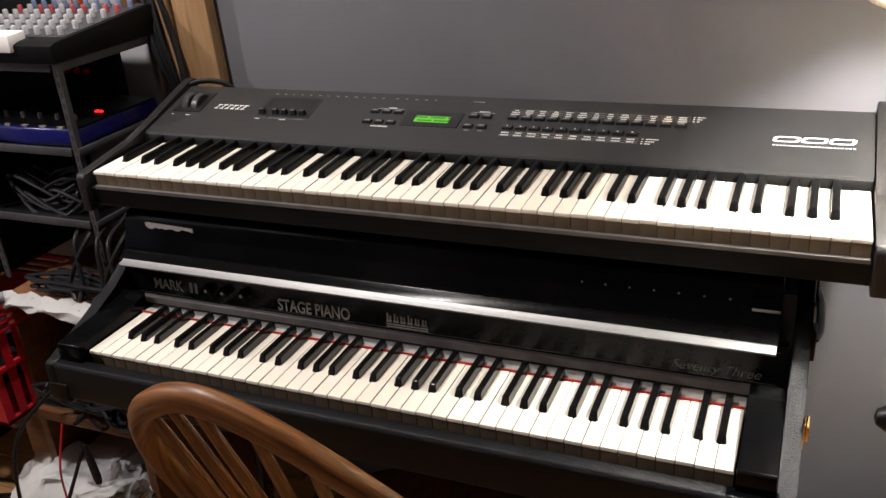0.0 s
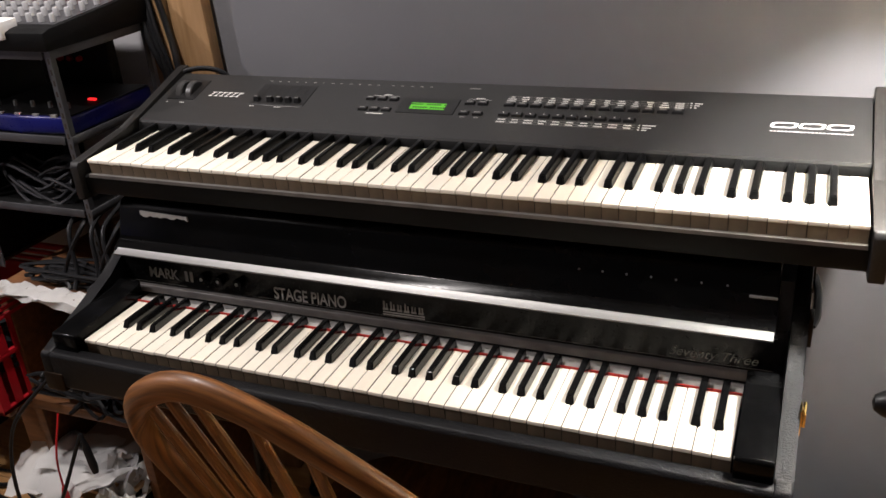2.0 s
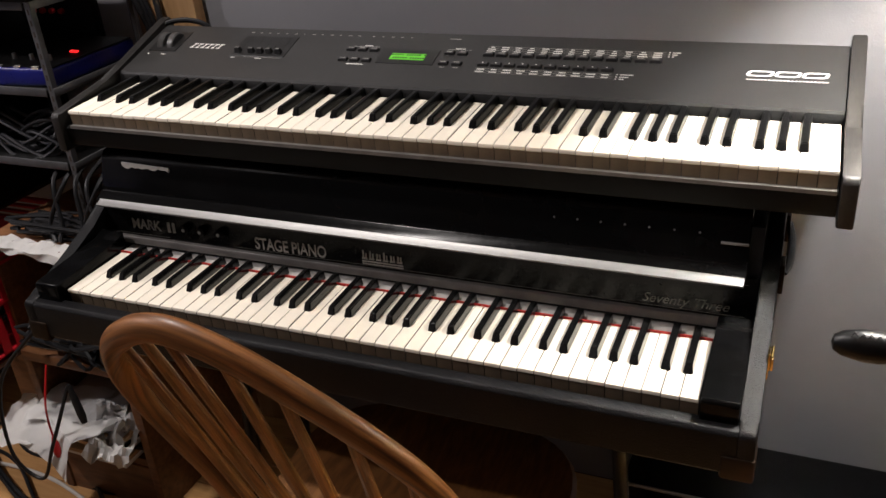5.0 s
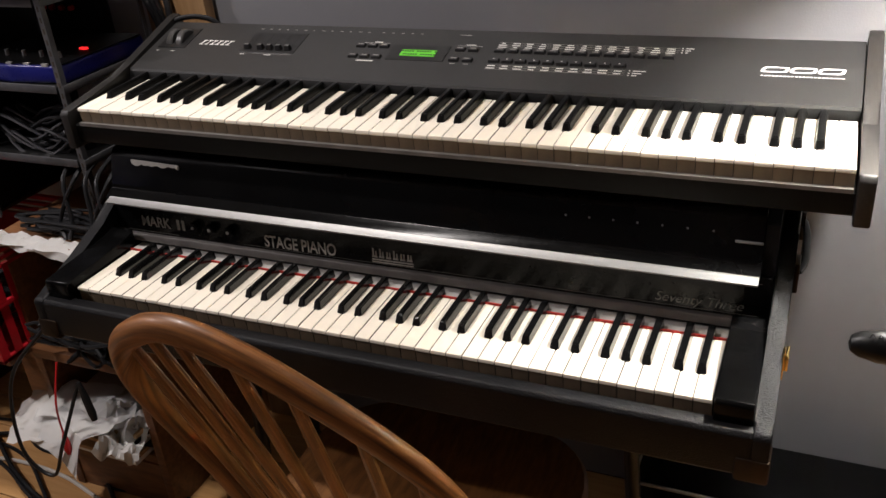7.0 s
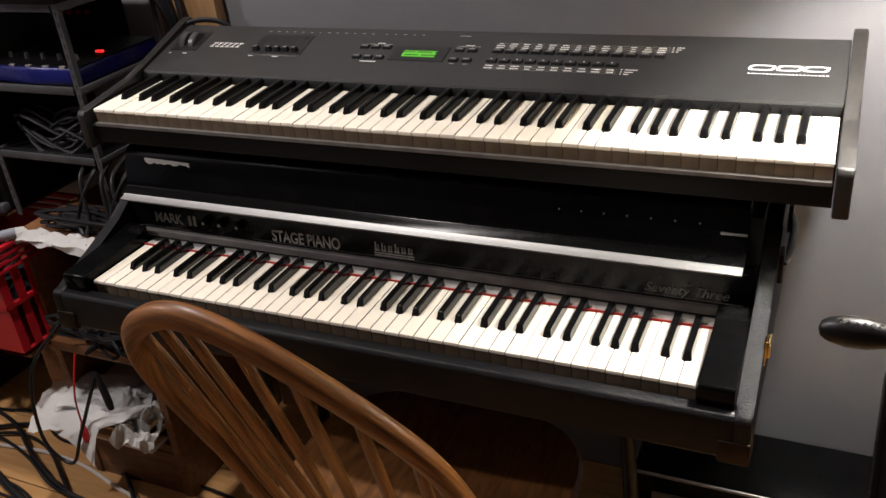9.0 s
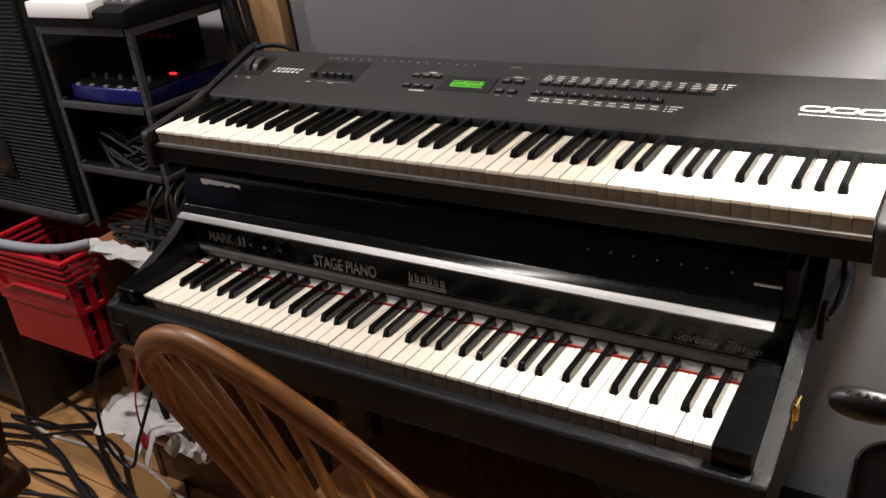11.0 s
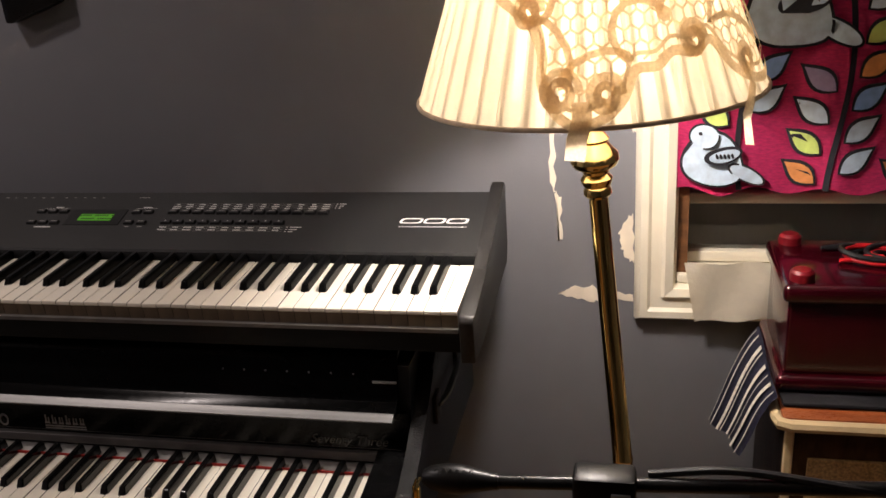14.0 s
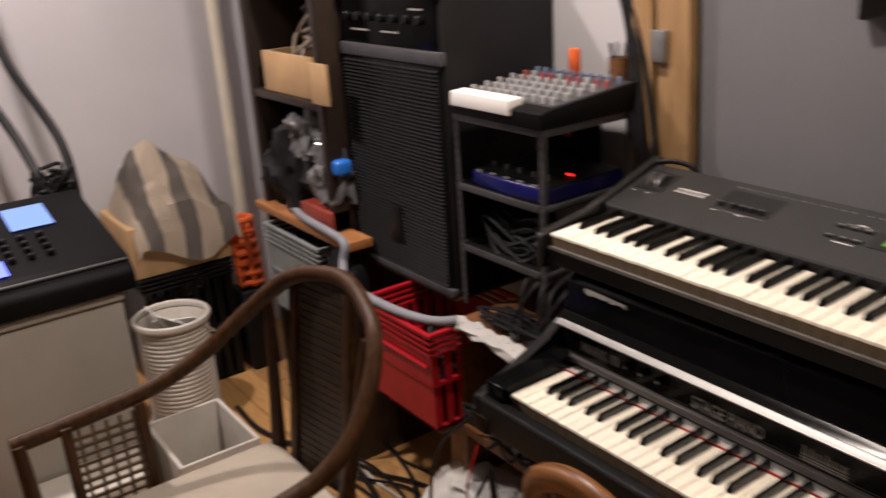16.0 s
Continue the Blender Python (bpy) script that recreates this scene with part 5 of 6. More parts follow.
for i in range(5):
    bm = bmesh.new()
    bx(bm, -0.352 + i * 0.045, 0.103, 0.9945, -0.338 + i * 0.045, 0.109, 0.9995)
    part("marking", bm, "dim_print", fx)
for i in range(5):
    bm = bmesh.new()
    lathe(bm, [(0.0045, 0), (0.004, 0.012), (0, 0.0125)], (-0.350 + i * 0.045, 0.150, 0.9980), 12)
    part("knob", bm, "alu", fx)
bm = bmesh.new()
bx(bm, -0.174, 0.205, 0.998, -0.156, 0.212, 1.002, 0.001)
part("red_display", bm, "red_glow", fx, "small lit red display")
pan = thing("patch_panel", "dark patch panel with red sockets at the back of the rack", "patch panel", (-0.34, 0.31, 0.962))
bm = bmesh.new()
bx(bm, -0.39, 0.335, 0.963, -0.22, 0.360, 1.095, 0.002)
part("body", bm, "synth_case", pan)
for i in range(8):
    bm = bmesh.new()
    lathe(bm, [(0.006, 0), (0.0055, 0.010), (0, 0.0105)], (-0.375 + (i % 4) * 0.026, 0.3355, 1.075 - (i // 4) * 0.028), 10, Matrix.Rotation(radians(90), 3, "X"))
    part("socket", bm, "red_vinyl", pan)
rnd = random.Random(11)
m_grey_cable = mat("grey_cable", (0.022, 0.022, 0.025), 0.4)
coil = thing("coiled_cables", "loosely coiled dark grey cables on the rack's lowest shelf", "cable", (-0.25, 0.13, 0.813), "cable tangles")
for k in range(9):
    cx, r = -0.255 + rnd.uniform(-0.05, 0.05), rnd.uniform(0.045, 0.085)
    ph = rnd.uniform(0, 6)
    strand(coil, [(cx + r * 1.25 * math.cos(a * 0.35 + ph), 0.13 + 0.35 * r * math.sin(a * 0.35 + ph) + 0.006 * k, 0.822 + 0.006 * k + r * 0.30 * math.sin(a * 0.7 + k)) for a in range(19)], 0.0038, 6, m_grey_cable)
hang = thing("hanging_cables", "thick bundle of black cables hanging beside the boards", "cable", (-0.1, 0.36, 0.665), "cable tangles")
for k in range(7):
    x = -0.085 + rnd.uniform(-0.025, 0.02)
    strand(hang, curve([(x - 0.30, 0.398, 2.0), (x - 0.14, 0.385, 1.50), (x - 0.06, 0.375, 1.28), (x - 0.01, 0.352 + rnd.uniform(-0.02, 0.01), 1.10), (x + 0.005, 0.35, 1.0), (x - 0.02, 0.36, 0.85), (x - 0.06, 0.33, 0.67)], 6), rnd.uniform(0.004, 0.0075), 7, "cable")
drop = thing("dangling_cables", "black cables dangling from the rack to the cabinet", "cable", (-0.11, 0.06, 0.665), "cable tangles")
for k in range(6):
    x = -0.18 + 0.028 * k
    strand(drop, curve([(x, 0.15, 0.81), (x + 0.01, 0.075, 0.78), (x + rnd.uniform(-0.03, 0.03), 0.050, 0.70), (x + rnd.uniform(-0.02, 0.04), 0.03, 0.67)], 6), 0.0045, 7, "cable")
bm = bmesh.new()
tube(bm, curve([(-0.075, 0.10, 0.87), (-0.050, 0.19, 0.945), (-0.042, 0.25, 1.000), (-0.020, 0.305, 1.030), (0.025, 0.335, 1.034), (0.062, 0.352, 1.01), (0.075, 0.37, 0.93), (0.075, 0.38, 0.70)], 8), 0.0052, 10)
solid("power_cable", bm, "cable", "thick black cable arching over the end of the synthesizer", "cable")

# ---- amplifier on crate ----
stool = thing("low_stand", "low brown wooden stand under the red crate", "stand", (-0.48, 0.07, 0))
bm = bmesh.new()
bx(bm, -0.61, -0.045, 0.374, -0.350, 0.24, 0.394, 0.003)
part("top", bm, "brown_wood", stool)
bm = bmesh.new()
bx(bm, -0.615, 0.165, 0, -0.340, 0.235, 0.370, 0.003)
part("trestle_board", bm, "brown_wood", stool)

crate = thing("red_crate", "bright red plastic milk crate on a low stand", "crate", (-0.48, 0.08, 0.394))


def crate_walls(owner, x0, x1, y0, y1, z0, z1, taper, material, label):
    """An open lattice crate: two solid bands, bars between, a solid floor."""
    def ring(z, t, h):
        e = taper * (z1 - z) / (z1 - z0)
        bm = bmesh.new()
        a, b, c, d = x0 + e, x1 - e, y0 + e, y1 - e
        for q in ((a, c, b, c + t), (a, d - t, b, d), (a, c + t, a + t, d - t), (b - t, c + t, b, d - t)):
            bx(bm, q[0], q[1], z, q[2], q[3], z + h, 0.001)
        return bm
    h = z1 - z0
    for z, t, k in ((z1 - 0.010, 0.012, 0.010), (z1 - 0.026, 0.010, 0.007), (z1 - 0.042, 0.010, 0.007), (z1 - 0.058, 0.010, 0.007), (z0 + h * 0.46, 0.010, 0.012), (z0, 0.010, 0.012)):
        part("rib", ring(z, t, k), material, owner)
    for lo, hi, solid_x in ((z0 + 0.012, z0 + h * 0.46, 0.8), (z0 + h * 0.46 + 0.012, z1 - 0.058, 0.62)):
        e0, e1 = taper * (z1 - lo) / h, taper * (z1 - hi) / h
        bm = bmesh.new()
        for y in (y0, y1):
            s = 1 if y == y0 else -1
            n = 1
            for i in range(n):
                u0, u1 = (i + 0.012) / n, (i + 0.988) / n
                vs = bx(bm, x0 + (x1 - x0) * u0, 0, lo, x0 + (x1 - x0) * u1, 0.003, hi)
                for v in vs:
                    e = e0 if v.co.z == lo else e1
                    cx = (x0 + x1) / 2
                    v.co.x = cx + (v.co.x - cx) * (1 - 2 * e / (x1 - x0))
                    v.co.y = y + s * (e + 0.006 + v.co.y)
        for x in (x0, x1):
            s = 1 if x == x0 else -1
            n = 8
            for i in range(n):
                u0, u1 = (i + 0.22) / n, (i + 0.78) / n
                vs = bx(bm, 0, y0 + (y1 - y0) * u0, lo, 0.003, y0 + (y1 - y0) * u1, hi)
                for v in vs:
                    e = e0 if v.co.z == lo else e1
                    cy = (y0 + y1) / 2
                    v.co.y = cy + (v.co.y - cy) * (1 - 2 * e / (y1 - y0))
                    v.co.x = x + s * (e + 0.006 + v.co.x)
        part("lattice", bm, material, owner)
    bm = bmesh.new()
    bx(bm, x0 + taper, y0 + taper, z0 + 0.001, x1 - taper, y1 - taper, z0 + 0.008)
    part("base", bm, material, owner)


crate_walls(crate, -0.628, -0.318, -0.085, 0.215, 0.3945, 0.658, 0.020, "red_plastic", "")
bm = bmesh.new()
tube(bm, [(-0.600, -0.0815, 0.598), (-0.572, -0.0795, 0.560), (-0.560, -0.0790, 0.556), (-0.545, -0.0795, 0.562), (-0.525, -0.0800, 0.572), (-0.335, -0.0800, 0.572)], 0.005, 6)
part("handle_rib", bm, "red_plastic", crate)
rnd = random.Random(3)
heap = thing("stored_cables", "dark cables heaped in the red crate", "cable", (-0.47, 0.06, 0.403), "cable tangles")
for k in range(10):
    pts = [(rnd.uniform(-0.58, -0.36), rnd.uniform(-0.04, 0.16), rnd.uniform(0.42, 0.56)) for _ in range(8)]
    strand(heap, curve(pts, 5), 0.006, 6, "cable")
bm = bmesh.new()
bx(bm, -0.880, 0.075, 0.6585, -0.425, 0.410, 0.6645, 0.001)
solid("support_board", bm, "dark_wood", "dark red-brown board between crate and amplifier", "board")

amp = thing("bass_amplifier", "tall black bass amplifier with a slatted grille and grey trim", "amplifier", (-0.55, 0.2, 0.70))
bm = bmesh.new()
bx(bm, -0.757, 0.022, 0.7005, -0.340, 0.405, 1.405, 0.010, 3)
part("cabinet", bm, "amp", amp)
for z, h in ((1.232, 0.030), (1.372, 0.036), (0.7015, 0.022)):
    bm = bmesh.new()
    bx(bm, -0.759, 0.006, z, -0.338, 0.030, z + h, 0.005)
    part("trim_bar", bm, "amp_trim", amp, "grey plastic trim bar")
bm = bmesh.new()
bx(bm, -0.745, 0.014, 0.725, -0.352, 0.0235, 1.230, 0.001)
part("grille_frame", bm, "rubber", amp)
bm = bmesh.new()
prism(bm, [(0.0120, 0), (0.0060, 0.0022), (0.0120, 0.0056), (0.0160, 0.0056), (0.0160, 0)], -0.742, -0.356)
slat = finish("grille_slat", bm, "grille")
for k in range(56):
    ob = new("grille_slat", slat)
    ob.parent = amp
    ob.matrix_parent_inverse = amp.matrix_basis.inverted()
    ob.matrix_basis = pose(0, 0, 0.728 + k * 0.0089)
bm = bmesh.new()
bx(bm, -0.58, 0.0035, 0.790, -0.53, 0.010, 0.885, 0.002)
part("badge", bm, "rubber", amp)
bm = bmesh.new()
bx(bm, -0.742, 0.016, 1.264, -0.356, 0.0235, 1.371, 0.001)
part("control_panel", bm, "gloss", amp)
for k in range(7):
    bm = bmesh.new()
    lathe(bm, [(0.011, 0), (0.010, 0.014), (0.008, 0.016), (0, 0.016)], (-0.71 + k * 0.05, 0.0165, 1.325), 14, Matrix.Rotation(radians(90), 3, "X"))
    part("knob", bm, "rubber", amp)
for xa, xb, z in ((-0.70, -0.62, 1.292), (-0.57, -0.50, 1.292), (-0.45, -0.40, 1.345)):
    bm = bmesh.new()
    bx(bm, xa, 0.0145, z, xb, 0.0165, z + 0.004)
    part("panel_print", bm, "dim_print", amp)
bm = bmesh.new()
tube(bm, curve([(-0.68, 0.20, 1.404), (-0.66, 0.20, 1.425), (-0.55, 0.20, 1.432), (-0.44, 0.20, 1.425), (-0.42, 0.20, 1.404)], 5), 0.010, 8, 0.6)
part("handle", bm, "rubber", amp)
bm = bmesh.new()
bx(bm, -0.80, 0.11, 1.4052, -0.73, 0.17, 1.428, 0.004)
solid("red_case", bm, "red_plastic", "small red plastic case on the amplifier", "case")
bm = bmesh.new()
tube(bm, curve([(-1.22, 0.04, 0.760), (-1.05, -0.005, 0.757), (-0.86, -0.020, 0.757), (-0.765, -0.03, 0.752), (-0.755, -0.045, 0.705), (-0.70, -0.070, 0.676), (-0.58, -0.078, 0.671), (-0.45, -0.070, 0.671), (-0.36, -0.045, 0.671), (-0.32, 0.0, 0.670)], 8), 0.0115, 12)
solid("foam_tube", bm, "foam", "grey foam pipe lagging curving over the red crate", "foam tube")

amp.matrix_basis = Matrix.Translation((-0.430, 0.070, 0.665)) @ Matrix.Diagonal((1.06, 0.865, 1.05, 1)) @ Matrix.Translation((0.340, -0.006, -0.7005)) @ amp.matrix_basis

# ---- dark bookcase ----
shelf = thing("bookcase", "dark brown bookcase crowded with boxes and bags", "bookcase", (-1.06, 0.2, 0))
for n, a in (("side", (-1.335, 0.01, 0, -1.310, 0.40, 2.0)), ("side", (-0.910, 0.01, 0, -0.885, 0.40, 2.0)), ("back", (-1.310, 0.385, 0, -0.910, 0.40, 2.0))):
    bm = bmesh.new()
    bx(bm, *a, 0.002)
    part(n, bm, "shelf_wood", shelf)
for z in (0.06, 0.385, 1.074, 1.42, 1.97):
    bm = bmesh.new()
    bx(bm, -1.310, 0.012, z, -0.910, 0.385, z + 0.022, 0.002)
    part("shelf", bm, "shelf_wood", shelf)
bm = bmesh.new()
bx(bm, -1.36, -0.012, 0.716, -0.780, 0.065, 0.742, 0.003)
part("shelf", bm, wood("orange_board", (0.42, 0.19, 0.07), (0.30, 0.12, 0.04), 0.45), shelf, "orange-brown board laid across as a shelf")
carton = thing("cardboard_box", "open cardboard box of cables in the bookcase", "box", (-1.0, 0.1, 1.098))
for n, a in (("side", (-1.250, 0.024, 1.098, -0.925, 0.030, 1.212)), ("flap", (-0.921, 0.002, 1.098, -0.830, 0.008, 1.205)), ("side", (-1.25, 0.32, 1.098, -0.925, 0.326, 1.21)), ("end", (-1.25, 0.030, 1.098, -1.244, 0.32, 1.21)), ("end", (-0.931, 0.030, 1.098, -0.925, 0.32, 1.19)), ("base", (-1.244, 0.030, 1.098, -0.931, 0.32, 1.104))):
    bm = bmesh.new()
    bx(bm, *a, 0.001)
    part(n, bm, "card", carton)
rnd = random.Random(5)
m_beige = mat("beige_cable", (0.24, 0.20, 0.15), 0.5)
spill = thing("boxed_cables", "beige cables spilling from the cardboard box", "cable", (-1.03, 0.15, 1.105), "cable tangles")
for k in range(6):
    strand(spill, curve([(rnd.uniform(-1.2, -0.95), rnd.uniform(0.05, 0.25), rnd.uniform(1.13, 1.33)) for _ in range(6)], 6), 0.006, 7, m_beige)


def lump(name, at, size, seed, material, label, category, amount=0.35, detail=3):
    """A soft, crumpled body."""
    bm = bmesh.new()
    bmesh.ops.create_icosphere(bm, subdivisions=detail, radius=1.0)
    for v in bm.verts:
        n = noise.noise(v.co * 1.6 + Vector((seed, 0, 0))) + 0.5 * noise.noise(v.co * 4.1 + Vector((0, seed, 0)))
        v.co *= 1 + amount * n
        v.co = Vector((v.co.x * size[0], v.co.y * size[1], max(-0.62, v.co.z) * size[2])) + Vector(at)
    return solid(name, bm, material, label, category)


lump("backpack", (-1.185, 0.10, 0.850), (0.145, 0.12, 0.17), 2, "black_bag", "slack black fabric bag on the bookcase board", "bag", 0.45, 4)
lump("plastic_bag", (-1.07, 0.07, 0.965), (0.065, 0.06, 0.075), 7, "clear", "crumpled clear plastic bag on the black bag", "bag", 0.8, 4)
lump("plastic_bag", (-0.935, 0.07, 0.880), (0.070, 0.06, 0.105), 9, "clear", "crumpled clear plastic bag on the bookcase board", "bag", 0.8, 4)
lump("black_bag", (-0.99, 0.22, 0.93), (0.09, 0.10, 0.15), 15, "black_bag", "crumpled black bag behind the clear one", "bag", 0.5, 4)
bm = bmesh.new()
bx(bm, -0.905, 0.02, 0.900, -0.855, 0.07, 0.945, 0.012, 3)
solid("blue_cap", bm, mat("bright_blue", (0.02, 0.16, 0.60), 0.35), "bright blue plastic cap among the bags", "cap")
bm = bmesh.new()
bx(bm, -1.06, 0.0, 0.7425, -0.885, 0.064, 0.800, 0.004)
solid("red_book", bm, mat("red_brown_cover", (0.26, 0.04, 0.025), 0.5), "red-brown covered book lying on the board", "book")
grey_crate = thing("grey_crate", "grey plastic crate stored under the bookcase board", "crate", (-1.1, 0.15, 0.407))
crate_walls(grey_crate, -1.285, -0.93, -0.03, 0.28, 0.408, 0.690, 0.012, "grey_plastic", "")
lump("stored_bag", (-0.840, 0.0, 0.53), (0.07, 0.07, 0.17), 4, "black_bag", "black bag beside the grey crate", "bag")

# ---- far corner ----
bm = bmesh.new()
tube(bm, [(WEST + 0.035, 0.20, 0), (WEST + 0.035, 0.20, TOP)], 0.022, 16)
solid("wall_pipe", bm, "cream", "cream-painted upright pipe in the corner", "pipe")
black_crate = thing("black_crate", "black plastic crate filled with odds and ends", "crate", (-1.84, -0.16, 0))
crate_walls(black_crate, -2.01, -1.68, -0.325, 0.005, 0.0, 0.46, 0.010, "rubber", "")
lump("packaging", (-1.84, -0.16, 0.38), (0.12, 0.12, 0.07), 12, "clear", "pale crumpled packaging in the black crate", "packaging", 0.5)
parcel = bmesh.new()
bx(parcel, -2.01, -0.335, 0.4615, -1.685, 0.010, 0.640, 0.004)
solid("cardboard_box", parcel, "card", "closed brown cardboard box on the black crate", "box")
bm = bmesh.new()
g, n1, n2 = [], 40, 40
for i in range(n1):
    for j in range(n2):
        u, v = i / (n1 - 1) * 2 - 1, j / (n2 - 1) * 2 - 1
        edge = max(abs(u), abs(v))
        peak = 0.20 * max(0, 1 - ((u + 0.1) ** 2 + (v + 0.15) ** 2) * 0.75) + 0.045 * max(0, 1 - 5 * ((u - 0.1) ** 2 + (v + 0.40) ** 2))
        folds = 0.022 * noise.noise(Vector((u * 1.6, v * 2.4, 2))) + 0.012 * noise.noise(Vector((u * 5, v * 6, 5)))
        over = max(0.0, u - 0.66)
        z = 0.652 + max(0.0, (peak + folds) * min(1, 3 * (1.05 - abs(v)))) * max(0.0, 1 - 2.6 * over) - max(0.0, u - 0.80) * (0.62 + 0.20 * math.sin(3 * v + 1)) - max(0, abs(v) - 0.9) * 0.3
        x = -1.85 + 0.165 * min(1.06, (u + 0.14)) + 0.014 * (u > 0.78) + 0.06 * max(0.0, u - 0.78) * (1 + 0.5 * math.sin(7 * v))
        g.append(bm.verts.new((x, -0.140 + 0.180 * v, z)))
for i in range(n1 - 1):
    for j in range(n2 - 1):
        bm.faces.new((g[i * n2 + j], g[(i + 1) * n2 + j], g[(i + 1) * n2 + j + 1], g[i * n2 + j + 1]))
bmesh.ops.solidify(bm, geom=bm.faces[:], thickness=0.004)
m_towel, nodes, links, bsdf = node_mat("striped_towelling")
tc, wave, ramp, ns, bp = nodes.new("ShaderNodeTexCoord"), nodes.new("ShaderNodeTexWave"), nodes.new("ShaderNodeValToRGB"), nodes.new("ShaderNodeTexNoise"), nodes.new("ShaderNodeBump")
wave.bands_direction = "Y"
wave.inputs["Scale"].default_value, wave.inputs["Distortion"].default_value, wave.inputs["Detail Scale"].default_value = 2.4, 1.2, 3
ramp.color_ramp.elements[0].position, ramp.color_ramp.elements[1].position = 0.30, 0.42
ramp.color_ramp.elements[0].color, ramp.color_ramp.elements[1].color = (0.20, 0.18, 0.16, 1), (0.62, 0.53, 0.43, 1)
ns.inputs["Scale"].default_value = 160
bp.inputs["Strength"].default_value, bp.inputs["Distance"].default_value = 0.8, 0.003
links.new(tc.outputs["Object"], wave.inputs["Vector"]), links.new(wave.outputs["Fac"], ramp.inputs["Fac"]), links.new(ramp.outputs["Color"], bsdf.inputs["Base Color"])
links.new(tc.outputs["Object"], ns.inputs["Vector"]), links.new(ns.outputs["Fac"], bp.inputs["Height"]), links.new(bp.outputs["Normal"], bsdf.inputs["Normal"])
bsdf.inputs["Roughness"].default_value = 0.95
bsdf.inputs["Specular IOR Level"].default_value = 0.1
solid("striped_towel", bm, m_towel, "cream towel with grey stripes heaped on a cardboard box", "towel")
bm = bmesh.new()
bx(bm, -1.79, 0.025, 0.0, -1.67, 0.135, 0.312, 0.006)
solid("dark_box", bm, "black_bag", "small dark box standing on the floor by the crate", "box")
bm = bmesh.new()
for k in range(7):
    z = 0.335 + k * 0.040
    tube(bm, [(-1.72 + 0.030 * math.cos(j * 0.52), 0.075 - 0.06 * (z - 0.45) + 0.042 * math.sin(j * 0.52), z + 0.004 * math.sin(3 * j)) for j in range(12)], 0.013, 8, 1, closed=True)
for j in range(5):
    a = j * 1.26
    tube(bm, [(-1.72 + 0.030 * math.cos(a), 0.082 + 0.042 * math.sin(a), 0.322), (-1.72 + 0.030 * math.cos(a), 0.066 + 0.042 * math.sin(a), 0.582)], 0.010, 8)
solid("orange_basket", bm, "orange", "orange-red openwork plastic basket standing on a dark box", "basket")
bin_ = thing("ribbed_bin", "pale ribbed plastic bin holding papers", "bin", (-1.535, -0.285, 0))
bm = bmesh.new()
prof = [(0.112, 0), (0.114, 0.012), (0.108, 0.016)]
for k in range(21):
    z = 0.02 + k * 0.0155
    prof += [(0.104, z), (0.107, z + 0.004), (0.107, z + 0.009), (0.104, z + 0.0125)]
prof += [(0.107, 0.352), (0.103, 0.353), (0.100, 0.34), (0.098, 0.05)]
lathe(bm, [(a * 1.08, h) for a, h in prof], (-1.535, -0.285, 0), 44)
part("wall", bm, "pale_plastic", bin_)
bm = bmesh.new()
tube(bm, [(-1.535 + 0.119 * math.cos(k * 0.15708), -0.285 + 0.119 * math.sin(k * 0.15708), 0.365) for k in range(40)], 0.0085, 8, 1.5, closed=True)
part("rim", bm, "pale_plastic", bin_)
for k in range(3):
    bm = bmesh.new()
    bx(bm, -0.06, -0.002, -0.10, 0.06, 0.001, 0.07, m=Matrix.Translation((-1.535 + 0.03 * k - 0.03, -0.285 + 0.03 * k - 0.02, 0.33)) @ Euler((0.5 + k * 0.4, 0.4 * k, k)).to_matrix().to_4x4())
    solid("loose_paper", bm, "white", "crumpled paper sticking out of the bin", "paper", "papers")
beige = mat("beige_laminate", (0.32, 0.30, 0.265), 0.45, vary=0.06, scale=5)
tall = thing("pale_case", "large beige laminated case standing on the floor", "case", (-1.18, -1.05, 0))
bm = bmesh.new()
bx(bm, -1.395, -1.545, 0, -0.960, -0.560, 0.690, 0.006)
part("body", bm, beige, tall)
bm = bmesh.new()
bx(bm, -1.40, -1.55, 0.6905, -0.954, -0.554, 0.715, 0.007, 3)
part("top", bm, beige, tall)
dev = thing("drum_machine", "black electronic drum pad unit with lit blue screens", "drum machine", (-1.15, -0.8, 0.70))
bm = bmesh.new()
prism(bm, [(-0.942, 0.7155), (-0.945, 0.765), (-0.985, 0.800), (-1.40, 0.882), (-1.43, 0.876), (-1.435, 0.7155)], -1.25, -0.520, axis="y", bevel=0.010)
part("body", bm, mat("matt_black_shell", (0.0035, 0.0035, 0.004), 0.55, vary=0.2, scale=9, shine=0.12), dev)
# Grey rod added to paint the highlight along the black shell's front edge.
bm = bmesh.new()
tube(bm, [(-0.9665, -1.24, 0.792), (-0.9665, -0.53, 0.792)], 0.004, 8)
part("edge_highlight", bm, "amp_trim", dev, "grey rod painting the highlight along the front edge")


def dev_at(x, y, off):
    """A place on the sloping top of the drum unit."""
    return (x, y, 0.802 - (x + 0.985) * 0.1973 + off)


